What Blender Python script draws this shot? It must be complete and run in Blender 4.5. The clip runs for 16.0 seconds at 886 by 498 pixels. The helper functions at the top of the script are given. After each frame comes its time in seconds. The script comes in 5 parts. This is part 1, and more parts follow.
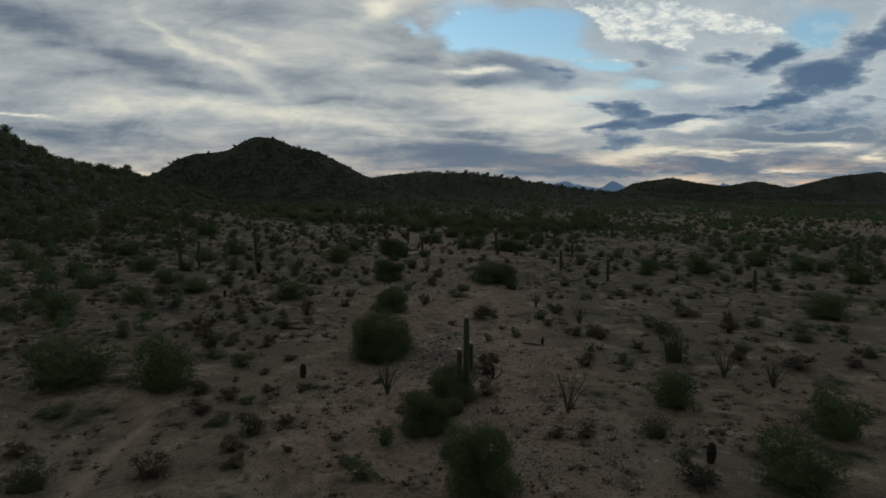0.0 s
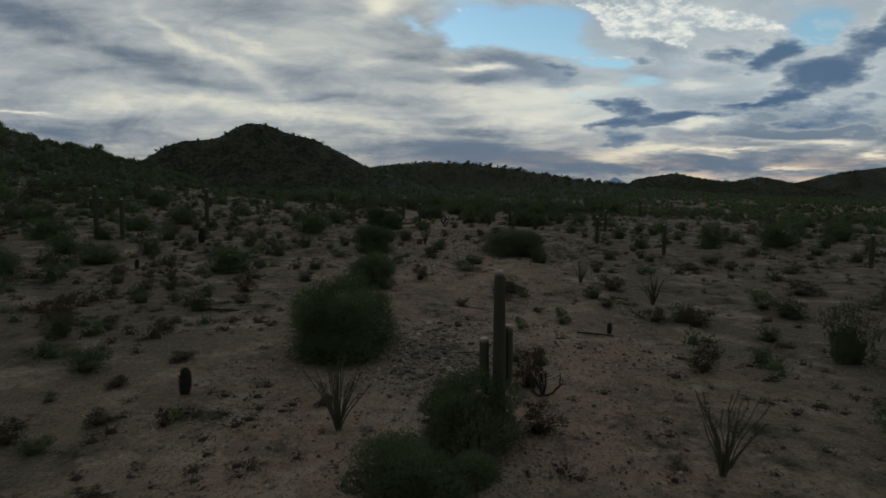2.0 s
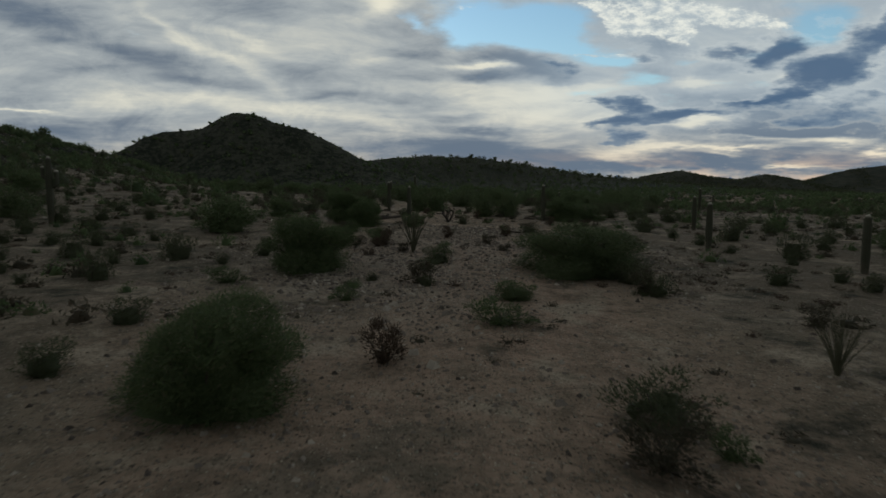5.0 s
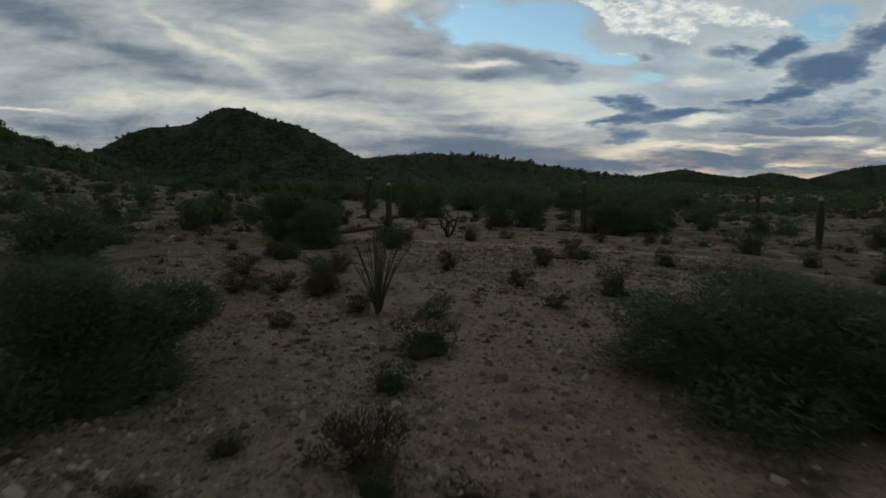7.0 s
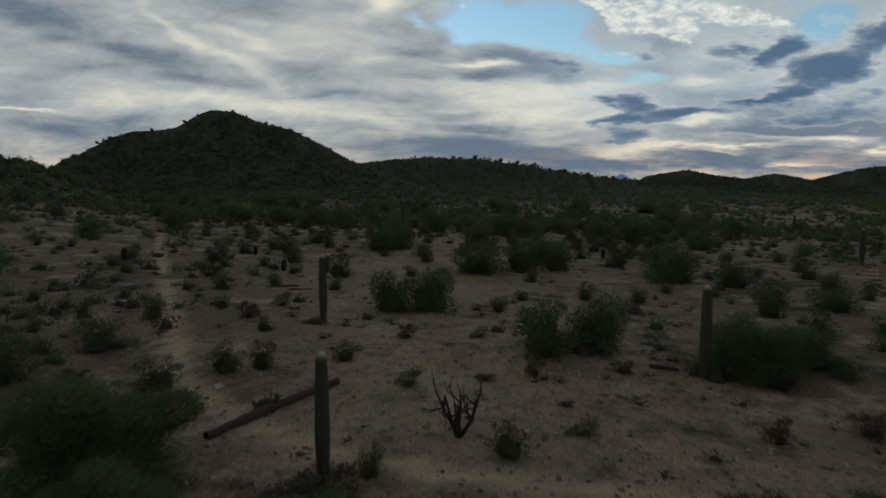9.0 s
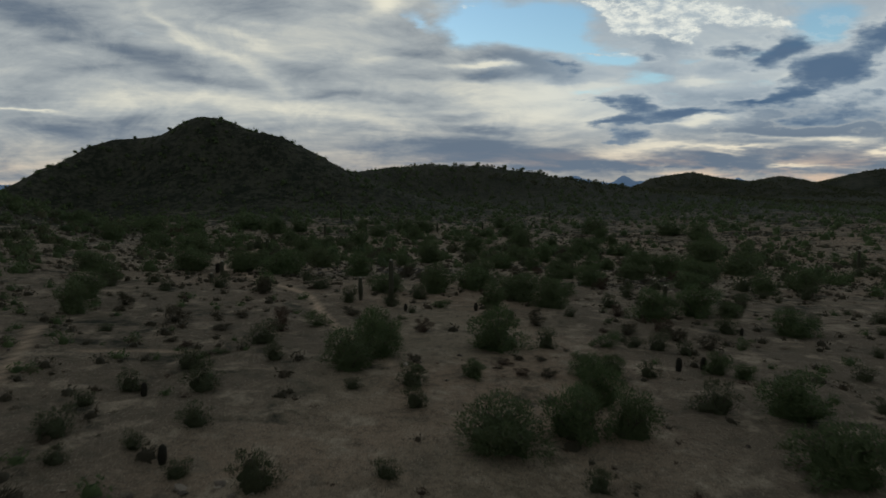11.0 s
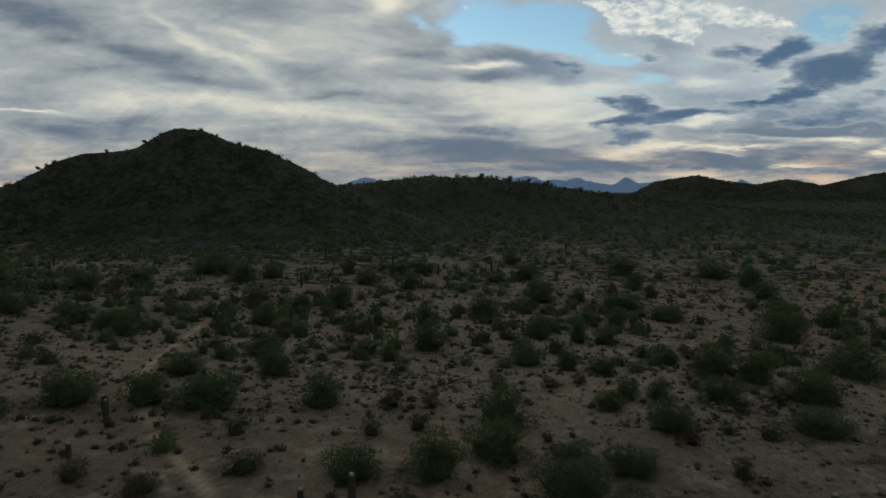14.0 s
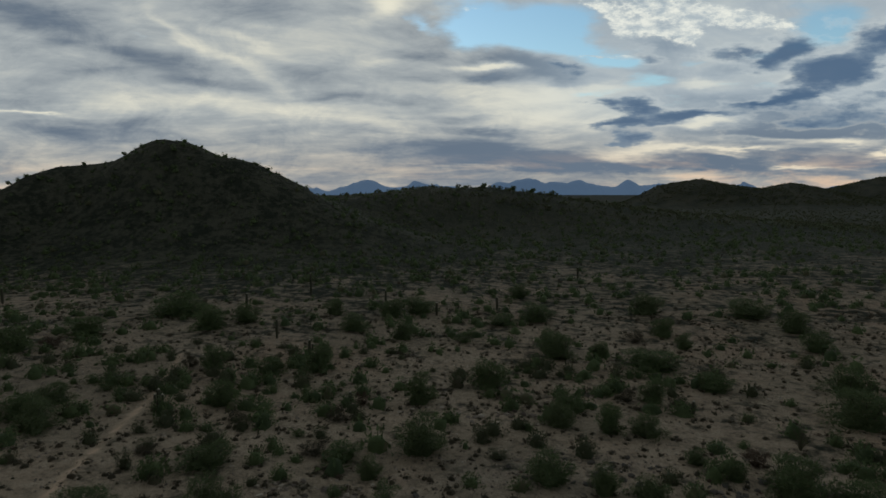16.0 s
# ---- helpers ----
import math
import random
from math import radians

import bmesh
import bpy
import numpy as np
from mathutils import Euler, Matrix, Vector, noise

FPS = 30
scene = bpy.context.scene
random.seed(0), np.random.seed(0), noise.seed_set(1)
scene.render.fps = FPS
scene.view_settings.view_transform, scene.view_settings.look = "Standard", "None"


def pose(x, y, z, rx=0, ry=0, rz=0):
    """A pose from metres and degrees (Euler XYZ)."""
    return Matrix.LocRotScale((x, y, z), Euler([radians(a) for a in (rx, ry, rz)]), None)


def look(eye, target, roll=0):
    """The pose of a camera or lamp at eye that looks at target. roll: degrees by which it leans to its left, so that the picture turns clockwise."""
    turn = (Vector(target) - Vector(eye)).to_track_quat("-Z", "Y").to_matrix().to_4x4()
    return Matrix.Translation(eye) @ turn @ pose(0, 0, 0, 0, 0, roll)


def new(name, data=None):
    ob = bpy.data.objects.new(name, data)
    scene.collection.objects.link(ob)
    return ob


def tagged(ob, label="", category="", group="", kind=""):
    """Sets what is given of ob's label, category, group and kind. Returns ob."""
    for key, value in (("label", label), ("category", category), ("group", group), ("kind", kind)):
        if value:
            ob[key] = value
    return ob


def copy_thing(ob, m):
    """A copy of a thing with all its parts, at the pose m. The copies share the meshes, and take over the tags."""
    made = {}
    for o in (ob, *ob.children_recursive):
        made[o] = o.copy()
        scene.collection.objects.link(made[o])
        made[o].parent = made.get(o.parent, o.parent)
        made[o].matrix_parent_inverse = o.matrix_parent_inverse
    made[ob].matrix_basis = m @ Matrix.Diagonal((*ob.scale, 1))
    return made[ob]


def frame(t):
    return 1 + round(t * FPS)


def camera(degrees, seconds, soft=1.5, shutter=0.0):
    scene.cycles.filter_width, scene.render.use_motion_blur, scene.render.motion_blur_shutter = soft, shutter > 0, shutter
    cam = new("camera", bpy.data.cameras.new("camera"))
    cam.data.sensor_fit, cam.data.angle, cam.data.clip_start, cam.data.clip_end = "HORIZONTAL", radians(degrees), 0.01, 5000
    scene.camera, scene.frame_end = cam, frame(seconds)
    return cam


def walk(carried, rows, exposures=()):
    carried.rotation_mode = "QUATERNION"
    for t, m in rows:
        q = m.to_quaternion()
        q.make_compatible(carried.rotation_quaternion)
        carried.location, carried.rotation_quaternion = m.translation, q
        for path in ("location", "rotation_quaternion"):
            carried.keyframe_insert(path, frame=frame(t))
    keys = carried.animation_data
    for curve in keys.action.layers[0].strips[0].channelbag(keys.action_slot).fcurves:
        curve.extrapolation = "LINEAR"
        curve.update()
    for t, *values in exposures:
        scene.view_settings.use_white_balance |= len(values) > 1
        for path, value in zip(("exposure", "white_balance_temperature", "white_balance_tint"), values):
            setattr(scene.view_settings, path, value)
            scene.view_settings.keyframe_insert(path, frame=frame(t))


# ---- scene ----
cam = camera(72, 16.0, soft=1.6, shutter=0.25)


def eye(x, y, z, tilt, turn):
    return pose(x, y, z, tilt, 0, turn)


walk(cam, [
    (0.0, eye(-0.35, 6.47, 10.40, 85.46, 0.08)),
    (0.5, eye(-0.44, 11.52, 9.09, 85.40, 0.09)),
    (1.0, eye(-0.49, 16.54, 7.81, 85.33, 0.11)),
    (1.5, eye(-0.54, 21.58, 6.48, 85.27, 0.14)),
    (2.0, eye(-0.60, 26.65, 5.17, 85.22, 0.17)),
    (2.5, eye(-0.67, 31.77, 4.21, 85.18, 0.19)),
    (3.0, eye(-0.75, 36.91, 3.65, 85.15, 0.21)),
    (3.5, eye(-0.81, 42.04, 3.49, 85.13, 0.24)),
    (4.0, eye(-0.84, 47.07, 3.49, 85.10, 0.27)),
    (5.2, eye(-0.70, 58.80, 3.48, 85.03, 0.33)),
    (6.5, eye(-0.55, 71.20, 3.53, 84.96, 0.39)),
    (7.0, eye(-0.65, 76.14, 3.70, 84.93, 0.40)),
    (7.5, eye(-0.70, 81.33, 4.39, 84.90, 0.42)),
    (8.0, eye(-0.75, 86.62, 5.52, 84.89, 0.43)),
    (8.5, eye(-0.86, 91.93, 6.89, 84.89, 0.45)),
    (9.0, eye(-0.93, 97.28, 8.31, 84.90, 0.47)),
    (10.2, eye(-0.99, 110.05, 11.80, 84.93, 0.55)),
    (11.5, eye(-1.08, 123.62, 15.70, 84.97, 0.64)),
    (12.0, eye(-1.17, 128.73, 17.09, 84.97, 0.67)),
    (12.5, eye(-1.24, 133.70, 18.52, 84.98, 0.69)),
    (13.0, eye(-1.34, 138.58, 19.98, 84.98, 0.70)),
    (13.5, eye(-1.44, 143.46, 21.54, 84.99, 0.71)),
    (14.0, eye(-1.53, 148.38, 23.17, 85.02, 0.72)),
    (14.5, eye(-1.58, 153.27, 24.80, 85.05, 0.74)),
    (15.0, eye(-1.55, 158.20, 26.38, 85.10, 0.76)),
    (15.5, eye(-1.46, 163.08, 27.95, 85.13, 0.79)),
    (16.0, eye(-1.36, 167.91, 29.53, 85.16, 0.81)),
])

# ---- sky and light ----
world = bpy.data.worlds.new("dusk_sky")
scene.world = world
world.use_nodes = True


class Nodes:
    """Short writing of shader nodes."""

    def __init__(self, tree):
        self.t = tree

    def node(self, kind):
        return self.t.nodes.new(kind)

    def attribute(self, name):
        n = self.node("ShaderNodeAttribute")
        n.attribute_name = name
        return n.outputs["Fac"]

    def feed(self, socket, value):
        if isinstance(value, bpy.types.NodeSocket):
            self.t.links.new(value, socket)
        else:
            socket.default_value = value

    def m(self, op, a, b=0.0, c=0.0, clamp=False):
        n = self.node("ShaderNodeMath")
        n.operation, n.use_clamp = op, clamp
        for s, v in zip(n.inputs, (a, b, c)):
            self.feed(s, v)
        return n.outputs[0]

    def xyz(self, x, y, z):
        n = self.node("ShaderNodeCombineXYZ")
        for s, v in zip(n.inputs, (x, y, z)):
            self.feed(s, v)
        return n.outputs[0]

    def noise(self, vec, scale, detail=4.0, rough=0.55, distort=0.0):
        n = self.node("ShaderNodeTexNoise")
        self.feed(n.inputs["Vector"], vec)
        self.feed(n.inputs["Scale"], scale)
        n.inputs["Detail"].default_value, n.inputs["Roughness"].default_value = detail, rough
        n.inputs["Distortion"].default_value = distort
        return n.outputs["Fac"]

    def step(self, x, lo, hi, a=0.0, b=1.0):
        n = self.node("ShaderNodeMapRange")
        n.interpolation_type = "SMOOTHSTEP"
        for s, v in zip(n.inputs, (x, lo, hi, a, b)):
            self.feed(s, v)
        return n.outputs[0]

    def mix(self, f, a, b, blend="MIX"):
        n = self.node("ShaderNodeMix")
        n.data_type, n.blend_type = "RGBA", blend
        self.feed(n.inputs[0], f)
        for s, v in ((n.inputs[6], a), (n.inputs[7], b)):
            self.feed(s, (*v, 1.0) if isinstance(v, tuple) and len(v) == 3 else v)
        return n.outputs[2]


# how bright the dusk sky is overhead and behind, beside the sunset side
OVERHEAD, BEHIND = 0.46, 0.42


def cloud_patch():
    """A node group that adds one soft oval patch of cloud to a sum."""
    tree = bpy.data.node_groups.new("cloud_patch", "ShaderNodeTree")
    for name in ("sum", "u", "v", "centre_u", "centre_v", "inverse_u", "inverse_v", "gain", "lean"):
        tree.interface.new_socket(name, in_out="INPUT", socket_type="NodeSocketFloat")
    tree.interface.new_socket("sum", in_out="OUTPUT", socket_type="NodeSocketFloat")
    g = Nodes(tree)
    before, u, v, cu, cv, iu, iv, gain, lean = list(g.node("NodeGroupInput").outputs)[:9]
    du = g.m("SUBTRACT", u, cu)
    a = g.m("MULTIPLY", du, iu)
    b = g.m("MULTIPLY", g.m("SUBTRACT", g.m("SUBTRACT", v, cv), g.m("MULTIPLY", du, lean)), iv)
    r2 = g.m("ADD", g.m("MULTIPLY", a, a), g.m("MULTIPLY", b, b))
    g.feed(g.node("NodeGroupOutput").inputs[0], g.m("ADD", before, g.m("MULTIPLY", g.m("EXPONENT", g.m("MULTIPLY", r2, -1.0)), gain)))
    return tree


def build_sky():
    k = Nodes(world.node_tree)
    m = k.m
    way = k.node("ShaderNodeTexCoord").outputs["Generated"]
    sep = k.node("ShaderNodeSeparateXYZ")
    k.feed(sep.inputs[0], way)
    dx, dy, dz = sep.outputs
    ahead = m("MAXIMUM", dy, 0.25)
    u, v = m("DIVIDE", dx, ahead), m("DIVIDE", dz, ahead)
    # the flat cloud deck seen in perspective
    lift = m("ADD", m("MAXIMUM", dz, 0.0), 0.13)
    px, py = m("DIVIDE", dx, lift), m("DIVIDE", dy, lift)
    deck = k.xyz(px, py, 0.0)
    rag = k.noise(deck, 1.6, 5, 0.6)
    rag2 = k.noise(k.xyz(px, py, 7.3), 1.3, 5, 0.6)
    uu = m("ADD", u, m("MULTIPLY", m("SUBTRACT", rag, 0.5), 0.17))
    vv = m("ADD", v, m("MULTIPLY", m("SUBTRACT", rag2, 0.5), 0.062))

    patch = cloud_patch()

    def total(*rows):
        """The sum of soft oval patches: centre, half widths, gain, lean."""
        s = 0.0
        for cu, cv, ru, rv, gain, *lean in rows:
            n = k.node("ShaderNodeGroup")
            n.node_tree = patch
            for socket, value in zip(n.inputs, (s, uu, vv, cu, cv, 1 / ru, 1 / rv, gain, lean[0] if lean else 0.0)):
                k.feed(socket, value)
            s = n.outputs[0]
        return s

    sky = k.node("ShaderNodeTexSky")
    sky.sky_type, sky.sun_disc, sky.sun_elevation, sky.sun_rotation = "NISHITA", False, radians(7), radians(-50)
    sky.air_density, sky.dust_density, sky.ozone_density = 1.0, 0.6, 2.0
    clear = k.mix(1.0, sky.outputs[0], (0.245, 0.258, 0.256), "MULTIPLY")
    # streaked sheet cloud: light and grey streaks
    turned = k.xyz(m("ADD", m("MULTIPLY", px, 0.80), m("MULTIPLY", py, 0.42)), m("SUBTRACT", m("MULTIPLY", py, 0.85), m("MULTIPLY", px, 0.35)), 0.0)
    stretch = k.node("ShaderNodeMapping")
    stretch.inputs["Scale"].default_value = (0.42, 1.0, 1.0)
    k.feed(stretch.inputs["Vector"], turned)
    s1 = k.noise(stretch.outputs[0], 1.5, 7, 0.60, 0.4)
    s2 = k.noise(k.xyz(m("MULTIPLY", u, 3.4), m("MULTIPLY", v, 21.0), 1.7), 1.6, 7, 0.62, 0.4)
    s3 = k.noise(k.xyz(m("MULTIPLY", u, 9.0), m("MULTIPLY", v, 30.0), 4.1), 1.5, 6, 0.65, 0.3)
    low = k.step(v, 0.24, 0.10)
    streak = m("ADD", m("MULTIPLY", s1, m("SUBTRACT", 1.0, m("MULTIPLY", low, 0.7))), m("MULTIPLY", s2, m("MULTIPLY", low, 0.7)))
    s4 = k.noise(k.xyz(m("MULTIPLY", u, 5.0), m("MULTIPLY", v, 11.0), 6.6), 1.6, 7, 0.66, 0.8)
    streak = m("ADD", m("MULTIPLY", m("SUBTRACT", streak, 0.5), 1.15), m("ADD", m("MULTIPLY", m("SUBTRACT", s3, 0.5), 0.24), m("ADD", 0.50, m("MULTIPLY", m("SUBTRACT", s4, 0.5), 0.66))))
    bright = total((-0.444, 0.275, 0.046, 0.0148, 0.16, -1.0), (-0.382, 0.231, 0.056, 0.013, 0.22, -0.6), (-0.311, 0.195, 0.065, 0.0111, 0.2, -0.5), (-0.336, 0.248, 0.065, 0.0093, 0.2, -0.5), (-0.21, 0.243, 0.074, 0.0278, 0.2, -0.2),
                   (-0.091, 0.3, 0.046, 0.0204, 0.45, 0.3), (-0.128, 0.212, 0.046, 0.0111, 0.25), (-0.698, 0.143, 0.056, 0.0032, 0.5, -0.03), (-0.449, 0.155, 0.158, 0.0148, 0.3), (-0.248, 0.141, 0.102, 0.013, 0.3, -0.05),
                   (-0.139, 0.119, 0.083, 0.0093, 0.25, -0.1), (-0.609, 0.24, 0.111, 0.013, 0.2, -0.25), (0.071, 0.206, 0.056, 0.0056, 0.6), (0.108, 0.154, 0.13, 0.0241, 0.36, -0.05), (0.144, 0.118, 0.102, 0.0204, 0.32),
                   (0.243, 0.172, 0.056, 0.0093, 0.4), (0.198, 0.159, 0.056, 0.0185, 0.3), (0.007, 0.23, 0.037, 0.0074, 0.3, -0.2), (0.401, 0.181, 0.046, 0.0074, 0.5), (0.422, 0.121, 0.046, 0.0093, 0.7, 0.05),
                   (0.559, 0.185, 0.019, 0.0046, 0.4), (0.449, 0.227, 0.019, 0.0028, 0.4), (0.61, 0.087, 0.046, 0.0056, 0.8), (0.692, 0.071, 0.026, 0.0046, 0.7), (0.548, 0.049, 0.056, 0.0032, 0.6),
                   (0.346, 0.076, 0.093, 0.0065, 0.45), (0.483, 0.073, 0.074, 0.0037, 0.5), (0.456, 0.064, 0.037, 0.0028, 0.3), (0.597, 0.154, 0.037, 0.0037, 0.35, 0.1), (0.491, 0.091, 0.074, 0.0037, 0.3),
                   (0.309, 0.087, 0.056, 0.0056, 0.3), (0.255, 0.064, 0.056, 0.0056, 0.3), (-0.495, 0.042, 0.037, 0.0111, 0.5))
    gloom = total((-0.662, 0.284, 0.111, 0.0371, 0.23, -0.25), (-0.554, 0.257, 0.083, 0.013, 0.17, -0.3), (-0.317, 0.296, 0.102, 0.0204, 0.2, -0.3), (-0.173, 0.3, 0.046, 0.0185, 0.08), (-0.465, 0.208, 0.074, 0.0222, 0.3, -0.3),
                   (-0.593, 0.206, 0.056, 0.0083, 0.23, -0.05), (-0.658, 0.195, 0.074, 0.0074, 0.13), (-0.402, 0.182, 0.111, 0.0074, 0.17, -0.05), (-0.138, 0.157, 0.093, 0.0083, 0.25, -0.08), (-0.229, 0.159, 0.046, 0.0065, 0.13),
                   (-0.051, 0.226, 0.046, 0.0083, 0.2), (-0.047, 0.19, 0.042, 0.0083, 0.2), (-0.238, 0.193, 0.037, 0.0093, 0.15), (-0.589, 0.107, 0.111, 0.0204, 0.36), (-0.671, 0.119, 0.083, 0.013, 0.23),
                   (-0.084, 0.082, 0.102, 0.0093, 0.26), (-0.102, 0.099, 0.065, 0.0037, 0.13), (-0.029, 0.06, 0.056, 0.0074, 0.2), (0.062, 0.186, 0.046, 0.0093, 0.42), (0.152, 0.199, 0.065, 0.0167, 0.42, -0.35),
                   (0.053, 0.221, 0.065, 0.0093, 0.3, -0.2), (0.116, 0.221, 0.056, 0.013, 0.26, -0.2), (0.053, 0.107, 0.056, 0.0083, 0.42, -0.05), (0.099, 0.069, 0.12, 0.0185, 0.47, -0.05), (0.155, 0.055, 0.083, 0.013, 0.34, -0.05),
                   (0.026, 0.127, 0.037, 0.0037, 0.17), (0.625, 0.131, 0.12, 0.0241, 0.51), (0.554, 0.109, 0.111, 0.0111, 0.34, 0.05), (0.507, 0.149, 0.083, 0.0167, 0.3, 0.1), (0.647, 0.059, 0.083, 0.0093, 0.3),
                   (0.374, 0.055, 0.102, 0.0093, 0.3), (0.283, 0.046, 0.102, 0.0074, 0.3), (0.574, 0.069, 0.083, 0.0056, 0.21), (0.35, 0.243, 0.037, 0.0204, 0.34), (0.324, 0.194, 0.037, 0.013, 0.26),
                   (0.459, 0.203, 0.056, 0.0093, 0.26, 0.1), (0.416, 0.163, 0.065, 0.0074, 0.21), (0.618, 0.105, 0.158, 0.0352, 0.3), (-0.679, 0.293, 0.12, 0.0371, 0.2), (0.493, 0.05, 0.148, 0.0111, 0.2))
    tone = m("ADD", m("SUBTRACT", streak, gloom), bright)
    sheet = k.mix(k.step(tone, 0.0, 0.62), (0.125, 0.165, 0.218), (0.395, 0.432, 0.442))
    sheet = k.mix(k.step(tone, 0.45, 1.08), sheet, (0.800, 0.775, 0.640))
    lower = k.mix(k.step(tone, 0.16, 1.14), (0.135, 0.180, 0.240), (0.86, 0.765, 0.590))
    thin = m("MULTIPLY", k.step(u, -0.02, 0.25), m("MULTIPLY", k.step(v, 0.06, 0.17, 0.0, 0.40), k.step(v, 0.50, 0.34)))
    c = k.mix(thin, k.mix(k.step(v, 0.15, 0.03), sheet, lower), (0.395, 0.500, 0.590))
    # gaps of clear sky
    hole = total((0.079, 0.274, 0.093, 0.0334, 1.3, -0.1), (0.188, 0.243, 0.088, 0.0185, 1.25, -0.2), (0.16, 0.291, 0.056, 0.0278, 0.9), (0.016, 0.256, 0.028, 0.0185, 0.6), (-0.047, 0.278, 0.023, 0.013, 0.7, -0.3),
                   (0.581, 0.281, 0.046, 0.0371, 1.0), (0.547, 0.247, 0.056, 0.013, 0.6, 0.3), (0.306, 0.185, 0.037, 0.013, 0.7), (0.235, 0.163, 0.037, 0.0093, 0.5, 0.1), (0.27, 0.214, 0.056, 0.0083, 0.8),
                   (0.391, 0.213, 0.028, 0.0056, 0.5), (0.494, 0.225, 0.028, 0.0074, 0.5), (0.442, 0.181, 0.037, 0.0046, 0.4), (0.524, 0.176, 0.028, 0.0046, 0.35), (0.371, 0.158, 0.056, 0.0056, 0.4))
    fine = k.noise(deck, 3.5, 6, 0.62)
    open_sky = k.step(m("ADD", hole, m("MULTIPLY", m("SUBTRACT", fine, 0.5), 1.3)), 0.18, 0.95)
    c = k.mix(open_sky, c, clear)
    # bright broken cloud in the gap
    crumbs = k.noise(k.xyz(m("MULTIPLY", u, 14.0), m("MULTIPLY", v, 30.0), 2.2), 2.2, 6, 0.70)
    puff = m("ADD", total((0.357, 0.294, 0.139, 0.0222, 1.1, -0.1), (0.241, 0.286, 0.056, 0.013, 0.9, -0.6), (0.313, 0.266, 0.065, 0.013, 0.8, -0.2), (0.483, 0.282, 0.056, 0.013, 1.0, -0.1), (0.385, 0.256, 0.037, 0.0185, 0.7, -0.1),
                   (0.242, 0.225, 0.046, 0.0046, 0.8), (0.034, 0.3, 0.028, 0.0065, 0.4)),
             m("MULTIPLY", m("SUBTRACT", crumbs, 0.5), 1.5))
    c = k.mix(k.step(puff, 0.40, 0.90), c, k.mix(k.step(crumbs, 0.35, 0.65), (0.42, 0.49, 0.53), (0.80, 0.82, 0.75)))
    # dark blue-grey heaps with pale rims
    rough = k.noise(k.xyz(m("MULTIPLY", u, 10.0), m("MULTIPLY", v, 27.0), 9.2), 1.8, 6, 0.64)
    heap = m("ADD", total((0.672, 0.259, 0.045, 0.036, 1.3, 0.4), (0.599, 0.198, 0.06, 0.026, 1.3), (0.649, 0.194, 0.06, 0.02, 0.9), (0.521, 0.225, 0.03, 0.024, 1.05, 0.6), (0.547, 0.242, 0.04, 0.014, 0.7),
                   (0.458, 0.229, 0.05, 0.014, 0.75), (0.298, 0.148, 0.032, 0.01, 1.0), (0.308, 0.127, 0.1, 0.013, 1.2, 0.1), (0.399, 0.135, 0.06, 0.006, 0.9, -0.05), (0.245, 0.118, 0.04, 0.006, 0.7, 0.1),
                   (0.249, 0.147, 0.018, 0.006, 0.8), (0.291, 0.096, 0.06, 0.009, 0.9, 0.05), (0.264, 0.085, 0.05, 0.005, 0.6), (0.538, 0.156, 0.055, 0.01, 1.1, 0.15), (0.489, 0.149, 0.04, 0.005, 0.8, 0.05),
                   (0.643, 0.136, 0.09, 0.018, 0.8), (0.571, 0.121, 0.07, 0.008, 0.6), (0.324, 0.216, 0.022, 0.008, 0.6), (0.314, 0.238, 0.025, 0.016, 0.45), (0.175, 0.21, 0.04, 0.012, 0.6, -0.3),
                   (0.189, 0.192, 0.03, 0.008, 0.55), (0.062, 0.187, 0.04, 0.008, 0.5), (0.696, 0.163, 0.04, 0.008, 0.5)),
             m("MULTIPLY", m("SUBTRACT", rough, 0.5), 1.75))
    rim = m("MULTIPLY", k.step(heap, 0.12, 0.40), k.step(u, 0.15, 0.35))
    c = k.mix(m("MULTIPLY", rim, 0.24), c, k.mix(k.step(v, 0.16, 0.06), (0.70, 0.745, 0.725), (0.82, 0.75, 0.60)))
    c = k.mix(m("MULTIPLY", k.step(heap, 0.24, 0.84), 0.90), c, k.mix(k.step(m("ADD", heap, m("MULTIPLY", m("SUBTRACT", s3, 0.5), 1.2)), 0.45, 1.3), (0.175, 0.245, 0.325), (0.050, 0.110, 0.205)))
    # thin warm streaks over the horizon
    glow = m("MULTIPLY", k.step(s2, 0.44, 0.64), k.step(v, 0.085, 0.02))
    c = k.mix(m("MULTIPLY", glow, k.step(u, -0.1, 0.6, 0.20, 0.62)), c, (0.86, 0.60, 0.40))
    c = k.mix(k.step(v, 0.03, -0.02, 0.0, 0.6), c, (0.36, 0.35, 0.36))
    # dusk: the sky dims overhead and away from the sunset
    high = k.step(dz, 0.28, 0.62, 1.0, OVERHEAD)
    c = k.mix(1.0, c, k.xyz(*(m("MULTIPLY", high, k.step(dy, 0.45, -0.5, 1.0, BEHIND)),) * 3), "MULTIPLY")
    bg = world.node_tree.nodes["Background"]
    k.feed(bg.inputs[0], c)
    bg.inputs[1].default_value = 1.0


build_sky()
sun = new("sun", bpy.data.lights.new("sun", "SUN"))
sun.data.energy, sun.data.angle, sun.data.color = 0.10, radians(40), (1.0, 0.86, 0.70)
sun.matrix_world = look((0, 0, 0), (0.766, -0.643, -0.18))


# ---- materials ----
def material(name, build):
    mat = bpy.data.materials.new(name)
    mat.use_nodes = True
    k = Nodes(mat.node_tree)
    build(k, mat.node_tree.nodes["Principled BSDF"], k.node("ShaderNodeTexCoord"))
    return mat


